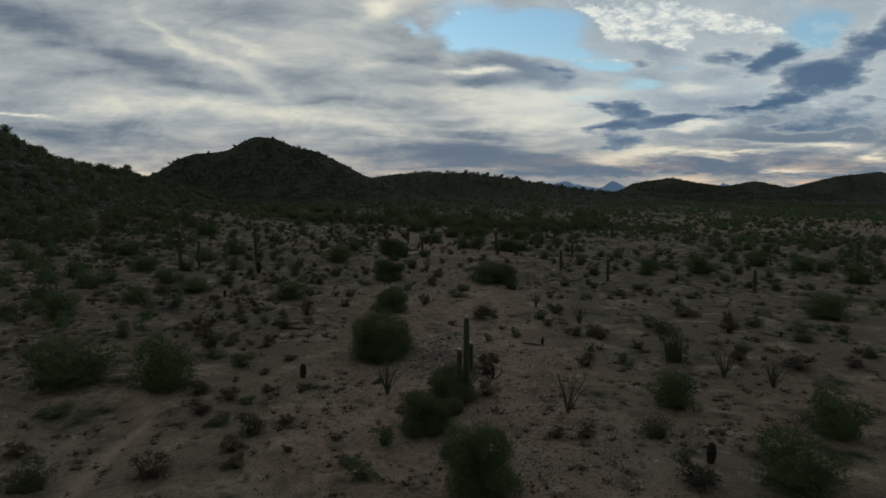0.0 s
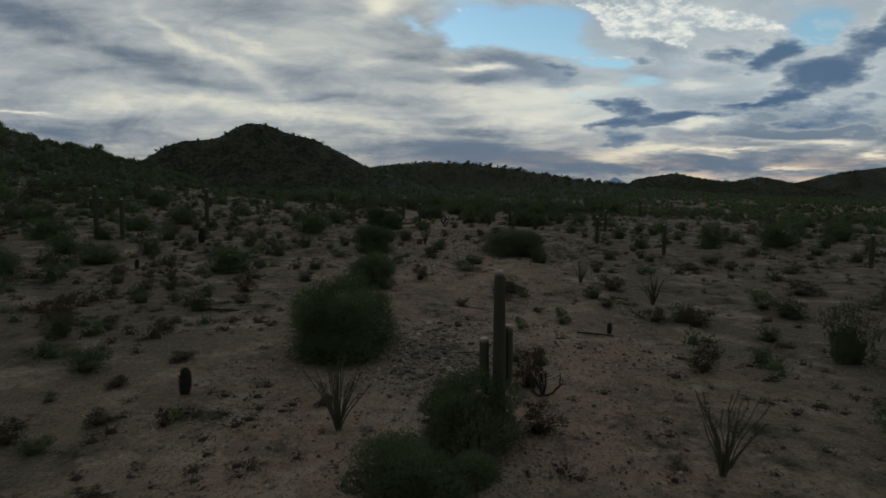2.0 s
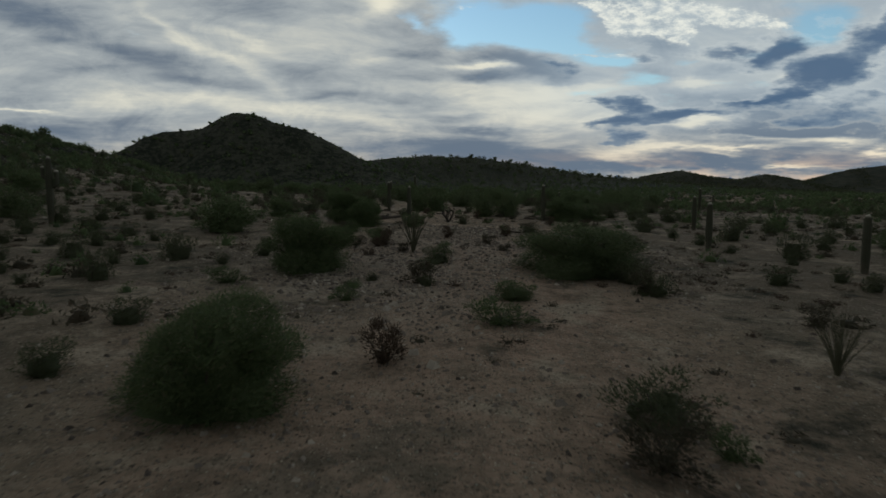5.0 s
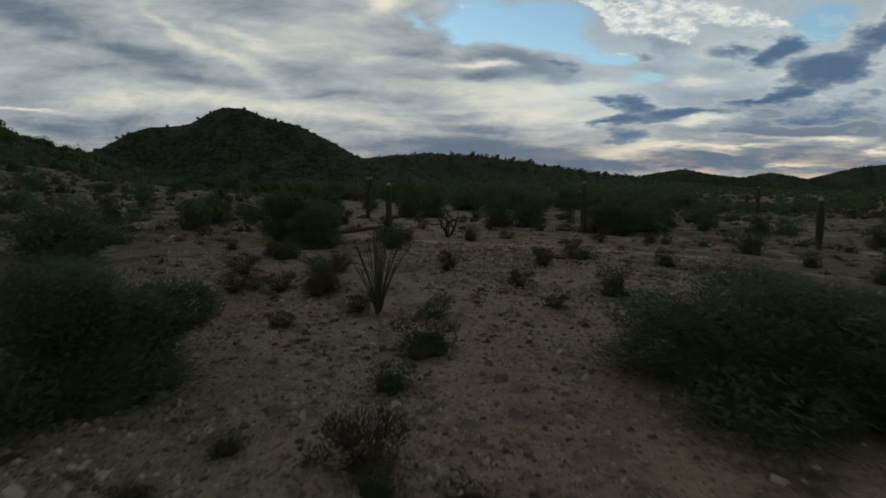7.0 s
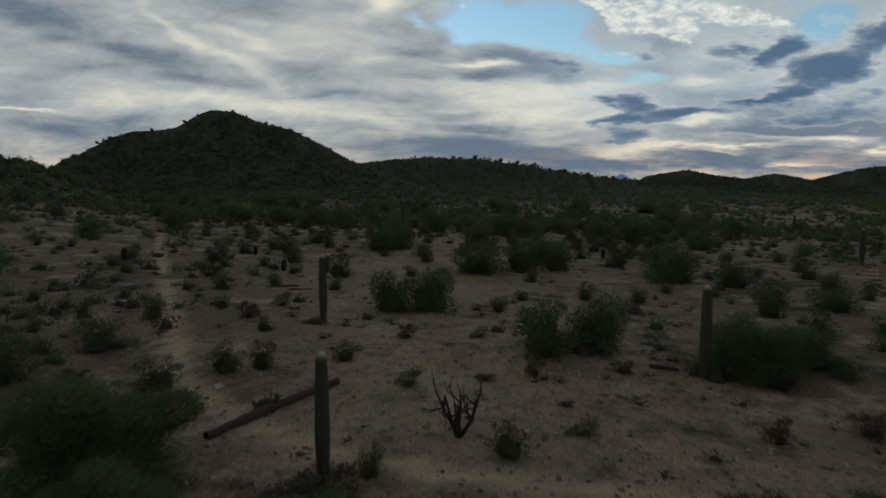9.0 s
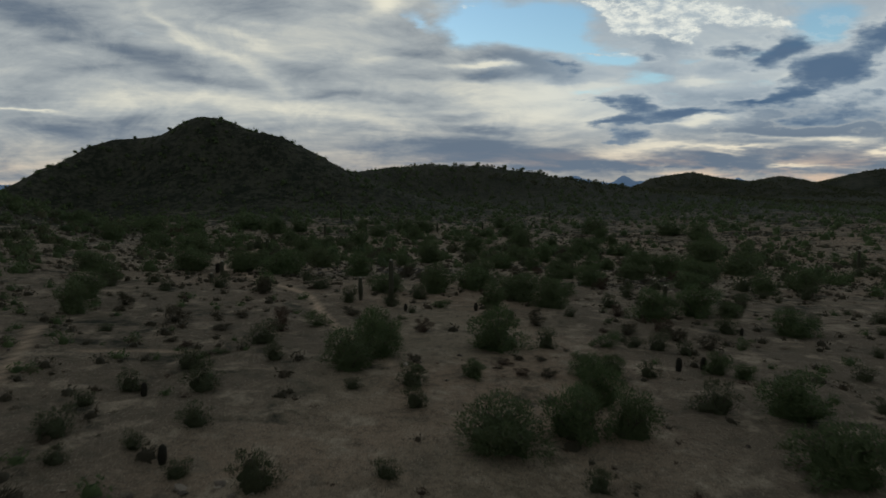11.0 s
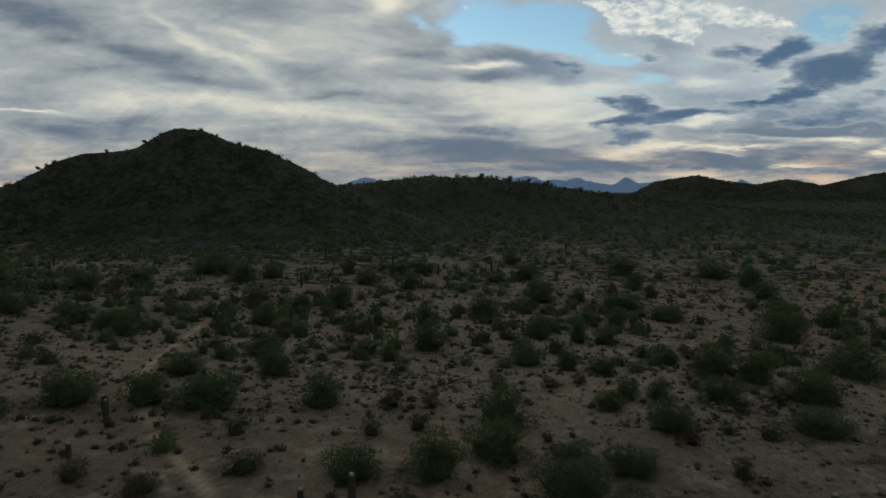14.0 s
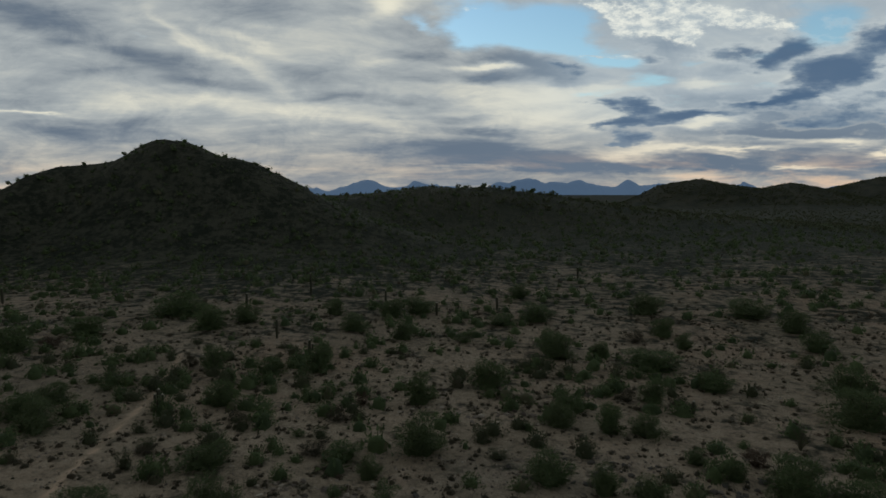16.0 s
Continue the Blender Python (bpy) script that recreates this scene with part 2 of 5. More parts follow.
def bump(k, bsdf, height, strength, distance):
    b = k.node("ShaderNodeBump")
    b.inputs["Strength"].default_value, b.inputs["Distance"].default_value = strength, distance
    k.feed(b.inputs["Height"], height)
    k.feed(bsdf.inputs["Normal"], b.outputs[0])


def soil(k, b, tc):
    p = tc.outputs["Object"]
    big, mid = k.noise(p, 0.05, 4), k.noise(p, 0.35, 6, 0.65)
    fine, grit = k.noise(p, 2.6, 6, 0.7), k.noise(p, 14.0, 4, 0.7)
    c = k.mix(k.step(big, 0.38, 0.62), (0.345, 0.280, 0.200), (0.440, 0.318, 0.226))
    c = k.mix(k.m("MULTIPLY", k.attribute("ruddy"), k.step(mid, 0.25, 0.6, 0.5, 1.0)), c, (0.520, 0.352, 0.262))
    # darker side soil, with the lens's corner darkening painted in
    c = k.mix(k.attribute("dusky"), c, (0.190, 0.152, 0.114))
    c = k.mix(k.attribute("pale"), c, (0.530, 0.432, 0.322))
    c = k.mix(k.step(mid, 0.50, 0.66), c, (0.540, 0.440, 0.330))
    c = k.mix(k.step(mid, 0.44, 0.32, 0.0, 0.6), c, (0.200, 0.176, 0.134))
    c = k.mix(k.step(fine, 0.46, 0.74, 0.0, 0.8), c, (0.135, 0.110, 0.083))
    c = k.mix(k.step(grit, 0.40, 0.72, 0.0, 0.5), c, (0.370, 0.330, 0.243))
    crust = k.noise(p, 0.8, 6, 0.72, 0.6)
    c = k.mix(k.step(crust, 0.50, 0.66, 0.0, 0.5), c, (0.125, 0.105, 0.078))
    litter = k.noise(p, 6.5, 5, 0.75)
    c = k.mix(k.step(litter, 0.56, 0.68, 0.0, 0.7), c, (0.079, 0.070, 0.052))
    cell = k.node("ShaderNodeTexVoronoi")
    k.feed(cell.inputs["Vector"], p)
    cell.inputs["Scale"].default_value = 5.5
    stone = k.step(cell.outputs["Distance"], 0.30, 0.18)
    pick = k.node("ShaderNodeSeparateColor")
    k.feed(pick.inputs[0], cell.outputs["Color"])
    stony = k.attribute("stony")
    many = k.m("MULTIPLY", stone, k.step(k.m("ADD", pick.outputs[0], k.m("MULTIPLY", stony, 0.55)), 0.74, 0.82))
    c = k.mix(k.m("MULTIPLY", many, 0.8), c, k.mix(pick.outputs[1], (0.185, 0.175, 0.140), (0.407, 0.400, 0.324)))
    c = k.mix(k.m("MULTIPLY", stony, 0.55), c, k.mix(fine, (0.210, 0.188, 0.152), (0.460, 0.415, 0.345)))
    peb = k.node("ShaderNodeTexVoronoi")
    k.feed(peb.inputs["Vector"], p)
    peb.inputs["Scale"].default_value = 11.0
    tint = k.node("ShaderNodeSeparateColor")
    k.feed(tint.inputs[0], peb.outputs["Color"])
    pebble = k.m("MULTIPLY", k.step(peb.outputs["Distance"], 0.42, 0.25), k.step(k.m("ADD", tint.outputs[0], k.m("MULTIPLY", k.m("ADD", mid, stony), 0.5)), 0.55, 0.70))
    c = k.mix(k.m("MULTIPLY", pebble, 0.9), c, k.mix(tint.outputs[1], (0.080, 0.066, 0.050), (0.700, 0.600, 0.460)))
    cover = k.attribute("scrub")
    spots = k.noise(p, 0.33, 5, 0.7)
    spots = k.m("ADD", k.m("MULTIPLY", spots, 0.6), k.m("MULTIPLY", k.noise(p, 0.06, 5, 0.7), 0.4))
    weeds = k.noise(p, 0.75, 6, 0.75, 0.4)
    c = k.mix(k.step(k.m("ADD", k.m("MULTIPLY", weeds, 0.7), k.m("MULTIPLY", k.noise(p, 0.11, 4, 0.6), 0.3)), 0.50, 0.60, 0.0, 0.34), c, (0.100, 0.090, 0.062))
    c = k.mix(k.step(k.m("ADD", spots, k.m("MULTIPLY", cover, 0.30)), 0.52, 0.68), c, k.mix(k.step(spots, 0.42, 0.58), (0.112, 0.116, 0.086), (0.033, 0.042, 0.030)))
    away = k.node("ShaderNodeSeparateXYZ")
    k.feed(away.inputs[0], p)
    c = k.mix(k.step(away.outputs[1], 350.0, 680.0, 0.0, 0.95), c, k.mix(k.step(k.noise(p, 0.022, 5, 0.75), 0.38, 0.62), (0.028, 0.037, 0.025), (0.072, 0.072, 0.050)))
    worn = k.attribute("trail")
    c = k.mix(k.m("MULTIPLY", worn, k.step(fine, 0.25, 0.55, 0.6, 1.0)), c, (0.760, 0.575, 0.415))
    k.feed(b.inputs["Base Color"], c)
    b.inputs["Roughness"].default_value = 0.95
    b.inputs["Specular IOR Level"].default_value = 0.15
    h = k.m("ADD", k.m("MULTIPLY", fine, 0.6), k.m("ADD", k.m("MULTIPLY", grit, 0.25), k.m("ADD", k.m("MULTIPLY", many, 0.35), k.m("MULTIPLY", pebble, 0.40))))
    bump(k, b, h, 1.0, 0.16)


def leafage(dark, light, dry, dry_share):
    def build(k, b, tc):
        isl = k.node("ShaderNodeNewGeometry").outputs["Random Per Island"]
        own = k.node("ShaderNodeObjectInfo").outputs["Random"]
        c = k.mix(isl, dark, light)
        c = k.mix(k.step(isl, 1.0 - dry_share, 1.0 - dry_share + 0.02), c, dry)
        c = k.mix(k.m("MULTIPLY", own, 0.45), c, k.mix(0.5, dark, dry))
        k.feed(b.inputs["Base Color"], c)
        b.inputs["Roughness"].default_value = 0.75
        b.inputs["Specular IOR Level"].default_value = 0.25
        see = k.node("ShaderNodeBsdfTranslucent")
        k.feed(see.inputs[0], c)
        mixed = k.node("ShaderNodeMixShader")
        mixed.inputs[0].default_value = 0.40
        out = k.t.nodes["Material Output"]
        k.feed(mixed.inputs[1], b.outputs[0])
        k.feed(mixed.inputs[2], see.outputs[0])
        k.feed(out.inputs["Surface"], mixed.outputs[0])
    return build


def bark(a, c2, scale=6.0):
    def build(k, b, tc):
        n = k.noise(tc.outputs["Object"], scale, 6, 0.7)
        k.feed(b.inputs["Base Color"], k.mix(n, a, c2))
        b.inputs["Roughness"].default_value = 0.9
        bump(k, b, n, 0.6, 0.03)
    return build


def cactus_skin(k, b, tc):
    p = tc.outputs["Object"]
    rib = k.attribute("rib")
    n, spots = k.noise(p, 1.6, 5, 0.65), k.noise(p, 22.0, 3, 0.6)
    c = k.mix(n, (0.046, 0.052, 0.030), (0.086, 0.088, 0.052))
    c = k.mix(k.m("MULTIPLY", k.step(rib, 0.55, 1.0), k.step(spots, 0.35, 0.6, 0.0, 0.45)), c, (0.19, 0.17, 0.125))
    top = k.attribute("tip")
    c = k.mix(top, c, (0.78, 0.72, 0.60))
    low = k.attribute("cork")
    c = k.mix(k.m("MULTIPLY", low, k.step(n, 0.3, 0.6)), c, (0.150, 0.120, 0.090))
    k.feed(b.inputs["Base Color"], c)
    b.inputs["Roughness"].default_value = 0.7
    bump(k, b, spots, 0.35, 0.02)


def stone_skin(k, b, tc):
    p = tc.outputs["Object"]
    own = k.node("ShaderNodeObjectInfo").outputs["Random"]
    isl = k.node("ShaderNodeNewGeometry").outputs["Random Per Island"]
    n, f = k.noise(p, 2.5, 6, 0.7), k.noise(p, 18.0, 4, 0.7)
    c = k.mix(n, (0.170, 0.140, 0.115), (0.330, 0.280, 0.232))
    pick = k.m("FRACT", k.m("ADD", own, isl))
    c = k.mix(k.step(pick, 0.62, 1.0), c, (0.56, 0.49, 0.40))
    c = k.mix(k.step(pick, 0.26, 0.08, 0.0, 0.8), c, (0.075, 0.060, 0.050))
    c = k.mix(k.step(f, 0.55, 0.75, 0.0, 0.6), c, (0.105, 0.095, 0.085))
    k.feed(b.inputs["Base Color"], c)
    b.inputs["Roughness"].default_value = 0.92
    bump(k, b, k.m("ADD", n, k.m("MULTIPLY", f, 0.5)), 0.7, 0.05)


def hazed_far_rock(k, b, tc):
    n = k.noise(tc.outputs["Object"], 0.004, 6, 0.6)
    # aerial haze is painted in as a blue base colour
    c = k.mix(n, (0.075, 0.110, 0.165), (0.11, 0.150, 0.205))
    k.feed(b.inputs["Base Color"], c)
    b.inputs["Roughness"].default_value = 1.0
    # faint blue emission imitates haze; the mountains are no light source
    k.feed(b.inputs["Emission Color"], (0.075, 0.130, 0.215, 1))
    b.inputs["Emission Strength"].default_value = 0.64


SOIL = material("desert_soil", soil)
PALO = material("palo_verde_leaf", leafage((0.084, 0.128, 0.060), (0.168, 0.230, 0.098), (0.190, 0.190, 0.112), 0.08))
CREO = material("creosote_leaf", leafage((0.078, 0.098, 0.054), (0.132, 0.152, 0.082), (0.155, 0.142, 0.092), 0.10))
BURSAGE = material("bursage_leaf", leafage((0.070, 0.070, 0.048), (0.128, 0.120, 0.082), (0.150, 0.118, 0.082), 0.2))
DRY = material("dry_twig", leafage((0.070, 0.052, 0.038), (0.135, 0.100, 0.072), (0.17, 0.125, 0.09), 0.25))
BARK = material("shrub_bark", bark((0.060, 0.052, 0.040), (0.130, 0.110, 0.085)))
CHAR = material("charred_wood", bark((0.018, 0.016, 0.015), (0.055, 0.046, 0.040)))
DEADWOOD = material("weathered_wood", bark((0.040, 0.030, 0.025), (0.105, 0.080, 0.066), 3.0))
CACTUS = material("cactus_skin", cactus_skin)
BARREL = material("barrel_cactus_skin", bark((0.016, 0.018, 0.012), (0.045, 0.042, 0.030), 9.0))
CANE = material("ocotillo_cane", bark((0.075, 0.082, 0.045), (0.150, 0.142, 0.090), 12.0))
STONE = material("desert_stone", stone_skin)
RUBBLE = material("dark_rubble_stone", bark((0.035, 0.034, 0.030), (0.150, 0.135, 0.115), 1.6))
FAR = material("hazed_mountain_rock", hazed_far_rock)


# ---- the lie of the land ----
def lattice(ix, iy, seed):
    h = (ix.astype(np.int64) * 374761393 + iy.astype(np.int64) * 668265263 + seed * 1442695041) & 0x7FFFFFFF
    h = ((h ^ (h >> 13)) * 1274126177) & 0x7FFFFFFF
    return ((h ^ (h >> 16)) & 0xFFFF) / 65535.0


def vnoise(x, y, seed=0):
    ix, iy = np.floor(x), np.floor(y)
    fx, fy = x - ix, y - iy
    fx, fy = fx * fx * (3 - 2 * fx), fy * fy * (3 - 2 * fy)
    a, b = lattice(ix, iy, seed), lattice(ix + 1, iy, seed)
    c, d = lattice(ix, iy + 1, seed), lattice(ix + 1, iy + 1, seed)
    return (a * (1 - fx) + b * fx) * (1 - fy) + (c * (1 - fx) + d * fx) * fy - 0.5


def fbm(x, y, octaves, seed=0):
    s, amp = 0.0, 1.0
    for o in range(octaves):
        s = s + amp * vnoise(x, y, seed + o)
        x, y, amp = x * 2.03 + 11.7, y * 2.03 + 5.1, amp * 0.5
    return s


# coarse heights of the valley floor, 55 m apart across and 50 m along
FLOOR = [
    [-1.1, -2.6, -3.6, -3.9, -3.6, -2.9, -1.9],
    [0.1, -0.9, -2.1, -3.0, -2.8, -2.3, -1.8],
    [1.1, 0.9, 0.6, 0.2, -0.9, -1.5, -1.8],
    [1.6, 2.2, 2.7, 2.2, 0.7, -0.6, -1.3],
    [1.5, 2.4, 3.4, 2.6, 0.6, -0.1, -0.2],
    [1.0, 1.5, 1.2, -0.4, -0.9, 0.4, 1.5],
    [-0.2, 0.4, 1.0, -0.6, 0.3, 2.2, 3.2],
    [-1.3, -0.8, 0.2, -0.5, 1.6, 3.5, 4.2],
    [-1.9, -1.5, -0.9, -0.6, 1.4, 3.2, 4.3],
    [-2.3, -1.7, -0.8, 0.1, 1.3, 2.6, 3.9]]
# hills: centre, half widths, height, turn
HILLS = [
    (-140.1, 455.5, 29.7, 27.2, 21.8, -0.14),
    (-114.0, 436.7, 81.8, 33.3, 29.6, -0.09),
    (-184.2, 416.4, 17.6, 56.4, 23.5, -0.27),
    (-61.3, 488.1, 117.2, 31.1, 14.1, 0.80),
    (-120.2, 248.5, 36.8, 27.0, 10.8, 0.17),
    (-178.7, 175.4, 67.8, 90.6, 44.3, 0.80),
    (-20.7, 602.6, 177.7, 101.6, 33.6, 0.28),
    (136.1, 508.7, 108.5, 133.3, 3.0, -0.00),
    (232.0, 609.3, 159.6, 141.0, 7.9, -0.01),
    (-65.4, 375.3, 101.7, 93.2, 7.5, -0.01),
    (656.2, 2001.4, 88.1, 138.4, 69.7, 0.52),
    (781.8, 2042.3, 94.1, 153.9, 73.0, 0.30),
    (1021.4, 2006.1, 152.9, 201.0, 74.7, -0.29),
    (1520.2, 2214.3, 304.8, 211.5, 116.4, -0.42)]
TRAILS = [
    [(14, 109), (9, 110.5), (3.6, 112.4), (-0.1, 112.9), (-4.7, 114.2), (-8.1, 116.4), (-10.4, 118.7), (-12.7, 123.2), (-15.4, 129), (-20.3, 138.3), (-27, 151.8), (-33, 165)],
    [(-5, 160), (-9.5, 167.9), (-11.7, 172.6), (-14, 178.4), (-15.2, 182.4), (-17.2, 186.9), (-20.7, 191.4), (-25.9, 197.1), (-30, 203), (-35, 209), (-38.5, 225), (-42.6, 251.7), (-47, 268)],
    [(-17, 28), (-17.5, 33.2), (-17.9, 37.3), (-17.6, 40.3), (-18.5, 43.1), (-20.5, 46)],
    [(-27, 159.6), (-23, 160.8), (-19.3, 161.3)]]
RILL = [(-7.4, 88.0), (-7.2, 94.5), (-7.3, 100.3), (-6.5, 104.2), (-5.6, 107.5)]
# stony ground: centre, half widths, weight
STONY = [(0, 99, 9, 11, 0.6), (-5, 86, 6, 9, 0.7), (-0.5, 53, 3.2, 6, 1.0), (10.5, 38.5, 2.5, 3, 0.8), (1.5, 37, 2.5, 3, 0.6), (-3.5, 90, 3.5, 7, 0.8), (2.5, 107.5, 6, 2.5, 0.9), (-4, 133, 6, 5, 0.6),
         (-4, 213, 9, 8, 0.9), (-18, 208, 7, 5, 0.8), (32, 212, 7, 6, 0.8), (24, 205, 12, 5, 0.6), (-45, 100, 12, 30, 0.3), (-22, 37, 5, 5, 0.6), (6, 228, 12, 6, 0.5), (-70, 240, 16, 25, 0.7)]


def bspline(t):
    t = np.abs(t)
    return np.where(t < 1, (4 - 6 * t ** 2 + 3 * t ** 3) / 6, np.where(t < 2, (2 - t) ** 3 / 6, 0))


def hill_height(x, y):
    z = 0.0
    for cx, cy, sx, sy, h, r in HILLS:
        a, b = (x - cx) * math.cos(r) + (y - cy) * math.sin(r), (y - cy) * math.cos(r) - (x - cx) * math.sin(r)
        z = z + h * np.exp(-(a / sx) ** 2 - (b / sy) ** 2)
    return z


def near(x, y, pts):
    d = np.full(np.shape(x), 1e9)
    for (ax, ay), (bx, by) in zip(pts, pts[1:]):
        l2 = (bx - ax) ** 2 + (by - ay) ** 2
        s = np.clip(((x - ax) * (bx - ax) + (y - ay) * (by - ay)) / l2, 0, 1)
        d = np.minimum(d, np.hypot(x - ax - s * (bx - ax), y - ay - s * (by - ay)))
    return d


def trail_wear(x, y):
    wob = 0.55 * fbm(x * 0.7, y * 0.7, 3, 31)
    w = np.zeros(np.shape(x))
    for pts, half, worn in zip(TRAILS, (0.30, 0.30, 0.5, 0.14), (0.85, 1.0, 0.42, 0.8)):
        w = np.maximum(w, worn * np.clip((half + 0.28 + wob - near(x, y, pts)) / 0.6, 0, 1))
    return w


def stoniness(x, y):
    s = np.clip(hill_height(x, y) / 9 - 0.15, 0, 0.38)
    for cx, cy, sx, sy, w in STONY:
        s = np.maximum(s, w * np.exp(-((x - cx) / sx) ** 2 - ((y - cy) / sy) ** 2))
    return np.clip(s + 0.5 * fbm(x * 0.25, y * 0.25, 4, 9) * (s + 0.12), 0, 1)


def soil_zones(x, y):
    """Shares of reddish soil, of side darkening painted as vignetting, of pale bare soil."""
    drift = fbm(x / 13, y / 13, 4, 91)
    red = np.exp(-((x - 0.5) / 9) ** 4) * np.clip((y - 36) / 10, 0, 1) * np.clip((138 - y) / 28, 0, 1) * np.clip(0.85 + 0.9 * drift, 0, 1)
    # side soil tone, deepened away from the path to imitate lens vignetting
    dark = np.clip((np.abs(x - 0.5) - 3.5 - 0.012 * y) / 9 + 0.8 * drift, 0, 1) * np.maximum(np.clip((y - 44) / 8, 0, 1), 0.5 * (np.abs(x) > 11)) * np.clip((218 - y) / 40, 0, 1) * np.where(np.abs(x) > 11, 0.88, 0.74)
    pan = np.clip(1.6 - 1.6 * (((x + 22) / 8) ** 2 + ((y - 36) / 9) ** 2), 0, 0.16)
    light = pan + np.clip((y - 206 + 0.10 * x) / 18, 0, 1) * np.clip((330 - y) / 60, 0, 1) * np.clip((62 - x) / 25, 0, 1) * np.clip(0.62 + 1.5 * fbm(x / 26, y / 18, 4, 93), 0, 1)
    return red, dark, light


def scrub_cover(x, y):
    drift = 26 * fbm(x / 45, y / 45, 4, 81)
    side = np.clip((np.abs(x + 2) - 10 - 0.05 * np.clip(y, 0, 300) + drift) / 60, 0, 0.10)
    return np.maximum(np.maximum(np.clip((y - 225) / 310, 0, 1), side), np.clip((hill_height(x, y) - 2) / 8, 0, 1.1))


def height(x, y):
    x, y = np.asarray(x, float), np.asarray(y, float)
    z = 0.0
    for i, row in enumerate(FLOOR):
        wy = bspline((y - 50 * i) / 50)
        for j, c in enumerate(row):
            z = z + c * bspline((x - 55 * (j - 3)) / 55) * wy
    hh = hill_height(x, y)
    z = z + hh + np.clip((y - 2300) / 1800, 0, 1) * 46
    z = z + 0.22 * fbm(x / 6, y / 6, 3, 3) + 0.05 * fbm(x / 1.1, y / 1.1, 3, 5)
    z = z + np.clip(hh / 20, 0, 1) * (2.2 * fbm(x / 22, y / 22, 4, 7) + 0.7 * fbm(x / 4, y / 4, 3, 8))
    # the sunken pan of the dry wash and the rill down the gravel bank
    z = z - 0.55 * np.clip(1.5 - 1.5 * (((x + 23) / 8) ** 2 + ((y - 36) / 9) ** 2), 0, 1)
    z = z - 0.30 * np.clip(1.3 - near(x, y, RILL) / 0.8, 0, 1)
    return z - 0.05 * trail_wear(x, y)


def z_at(x, y):
    return float(height(np.array([x]), np.array([y]))[0])


def mesh_from(name, verts, faces, mat, smooth=False, **attributes):
    me = bpy.data.meshes.new(name)
    me.from_pydata(verts.tolist() if isinstance(verts, np.ndarray) else verts, [], faces.tolist() if isinstance(faces, np.ndarray) else faces)
    me.materials.append(mat)
    for key, values in attributes.items():
        me.attributes.new(key, "FLOAT", "POINT").data.foreach_set("value", np.asarray(values, np.float32))
    if smooth:
        me.polygons.foreach_set("use_smooth", np.ones(len(me.polygons), bool))
    me.update()
    return me


def spread(lo, hi, step, far_lo, far_hi, n):
    """Even steps from lo to hi, then wider and wider ones out to the far ends."""
    g = np.linspace(0, 1, n + 1)[1:]
    def out(length):
        a = step * n
        k = math.log(max(length / a, 1.01)) * 1.25
        e = np.expm1(k * 1.9 * g) / np.expm1(k * 1.9)
        return length * (e * 0.97 + 0.03 * g)
    return np.concatenate([(lo - out(lo - far_lo))[::-1], np.arange(lo, hi, step), hi + out(far_hi - hi)])


GRID_X, GRID_Y = spread(-48, 36, 0.55, -4200, 4200, 90), spread(20, 255, 0.6, -900, 4700, 115)


def on_ground(x, y):
    """Heights of the ground's own faces, which far off are wide."""
    i, j = np.clip(np.searchsorted(GRID_X, x) - 1, 0, len(GRID_X) - 2), np.clip(np.searchsorted(GRID_Y, y) - 1, 0, len(GRID_Y) - 2)
    a, b = (x - GRID_X[i]) / (GRID_X[i + 1] - GRID_X[i]), (y - GRID_Y[j]) / (GRID_Y[j + 1] - GRID_Y[j])
    low = height(GRID_X[i], GRID_Y[j]) * (1 - a) + height(GRID_X[i + 1], GRID_Y[j]) * a
    return low * (1 - b) + (height(GRID_X[i], GRID_Y[j + 1]) * (1 - a) + height(GRID_X[i + 1], GRID_Y[j + 1]) * a) * b


def ground():
    x, y = np.meshgrid(GRID_X, GRID_Y)
    z = height(x, y)
    n, m = x.shape
    i = np.arange(n * m).reshape(n, m)
    f = np.stack([i[:-1, :-1], i[:-1, 1:], i[1:, 1:], i[1:, :-1]], -1).reshape(-1, 4)
    red, dark, light = (q.ravel() for q in soil_zones(x, y))
    me = mesh_from("ground", np.stack([x, y, z], -1).reshape(-1, 3), f, SOIL, True, trail=trail_wear(x, y).ravel(), stony=stoniness(x, y).ravel(), scrub=scrub_cover(x, y).ravel(), ruddy=red, dusky=dark, pale=light)
    return tagged(new("ground", me), "bare pinkish-brown desert soil with gravel and worn paths", "ground", kind="structure")


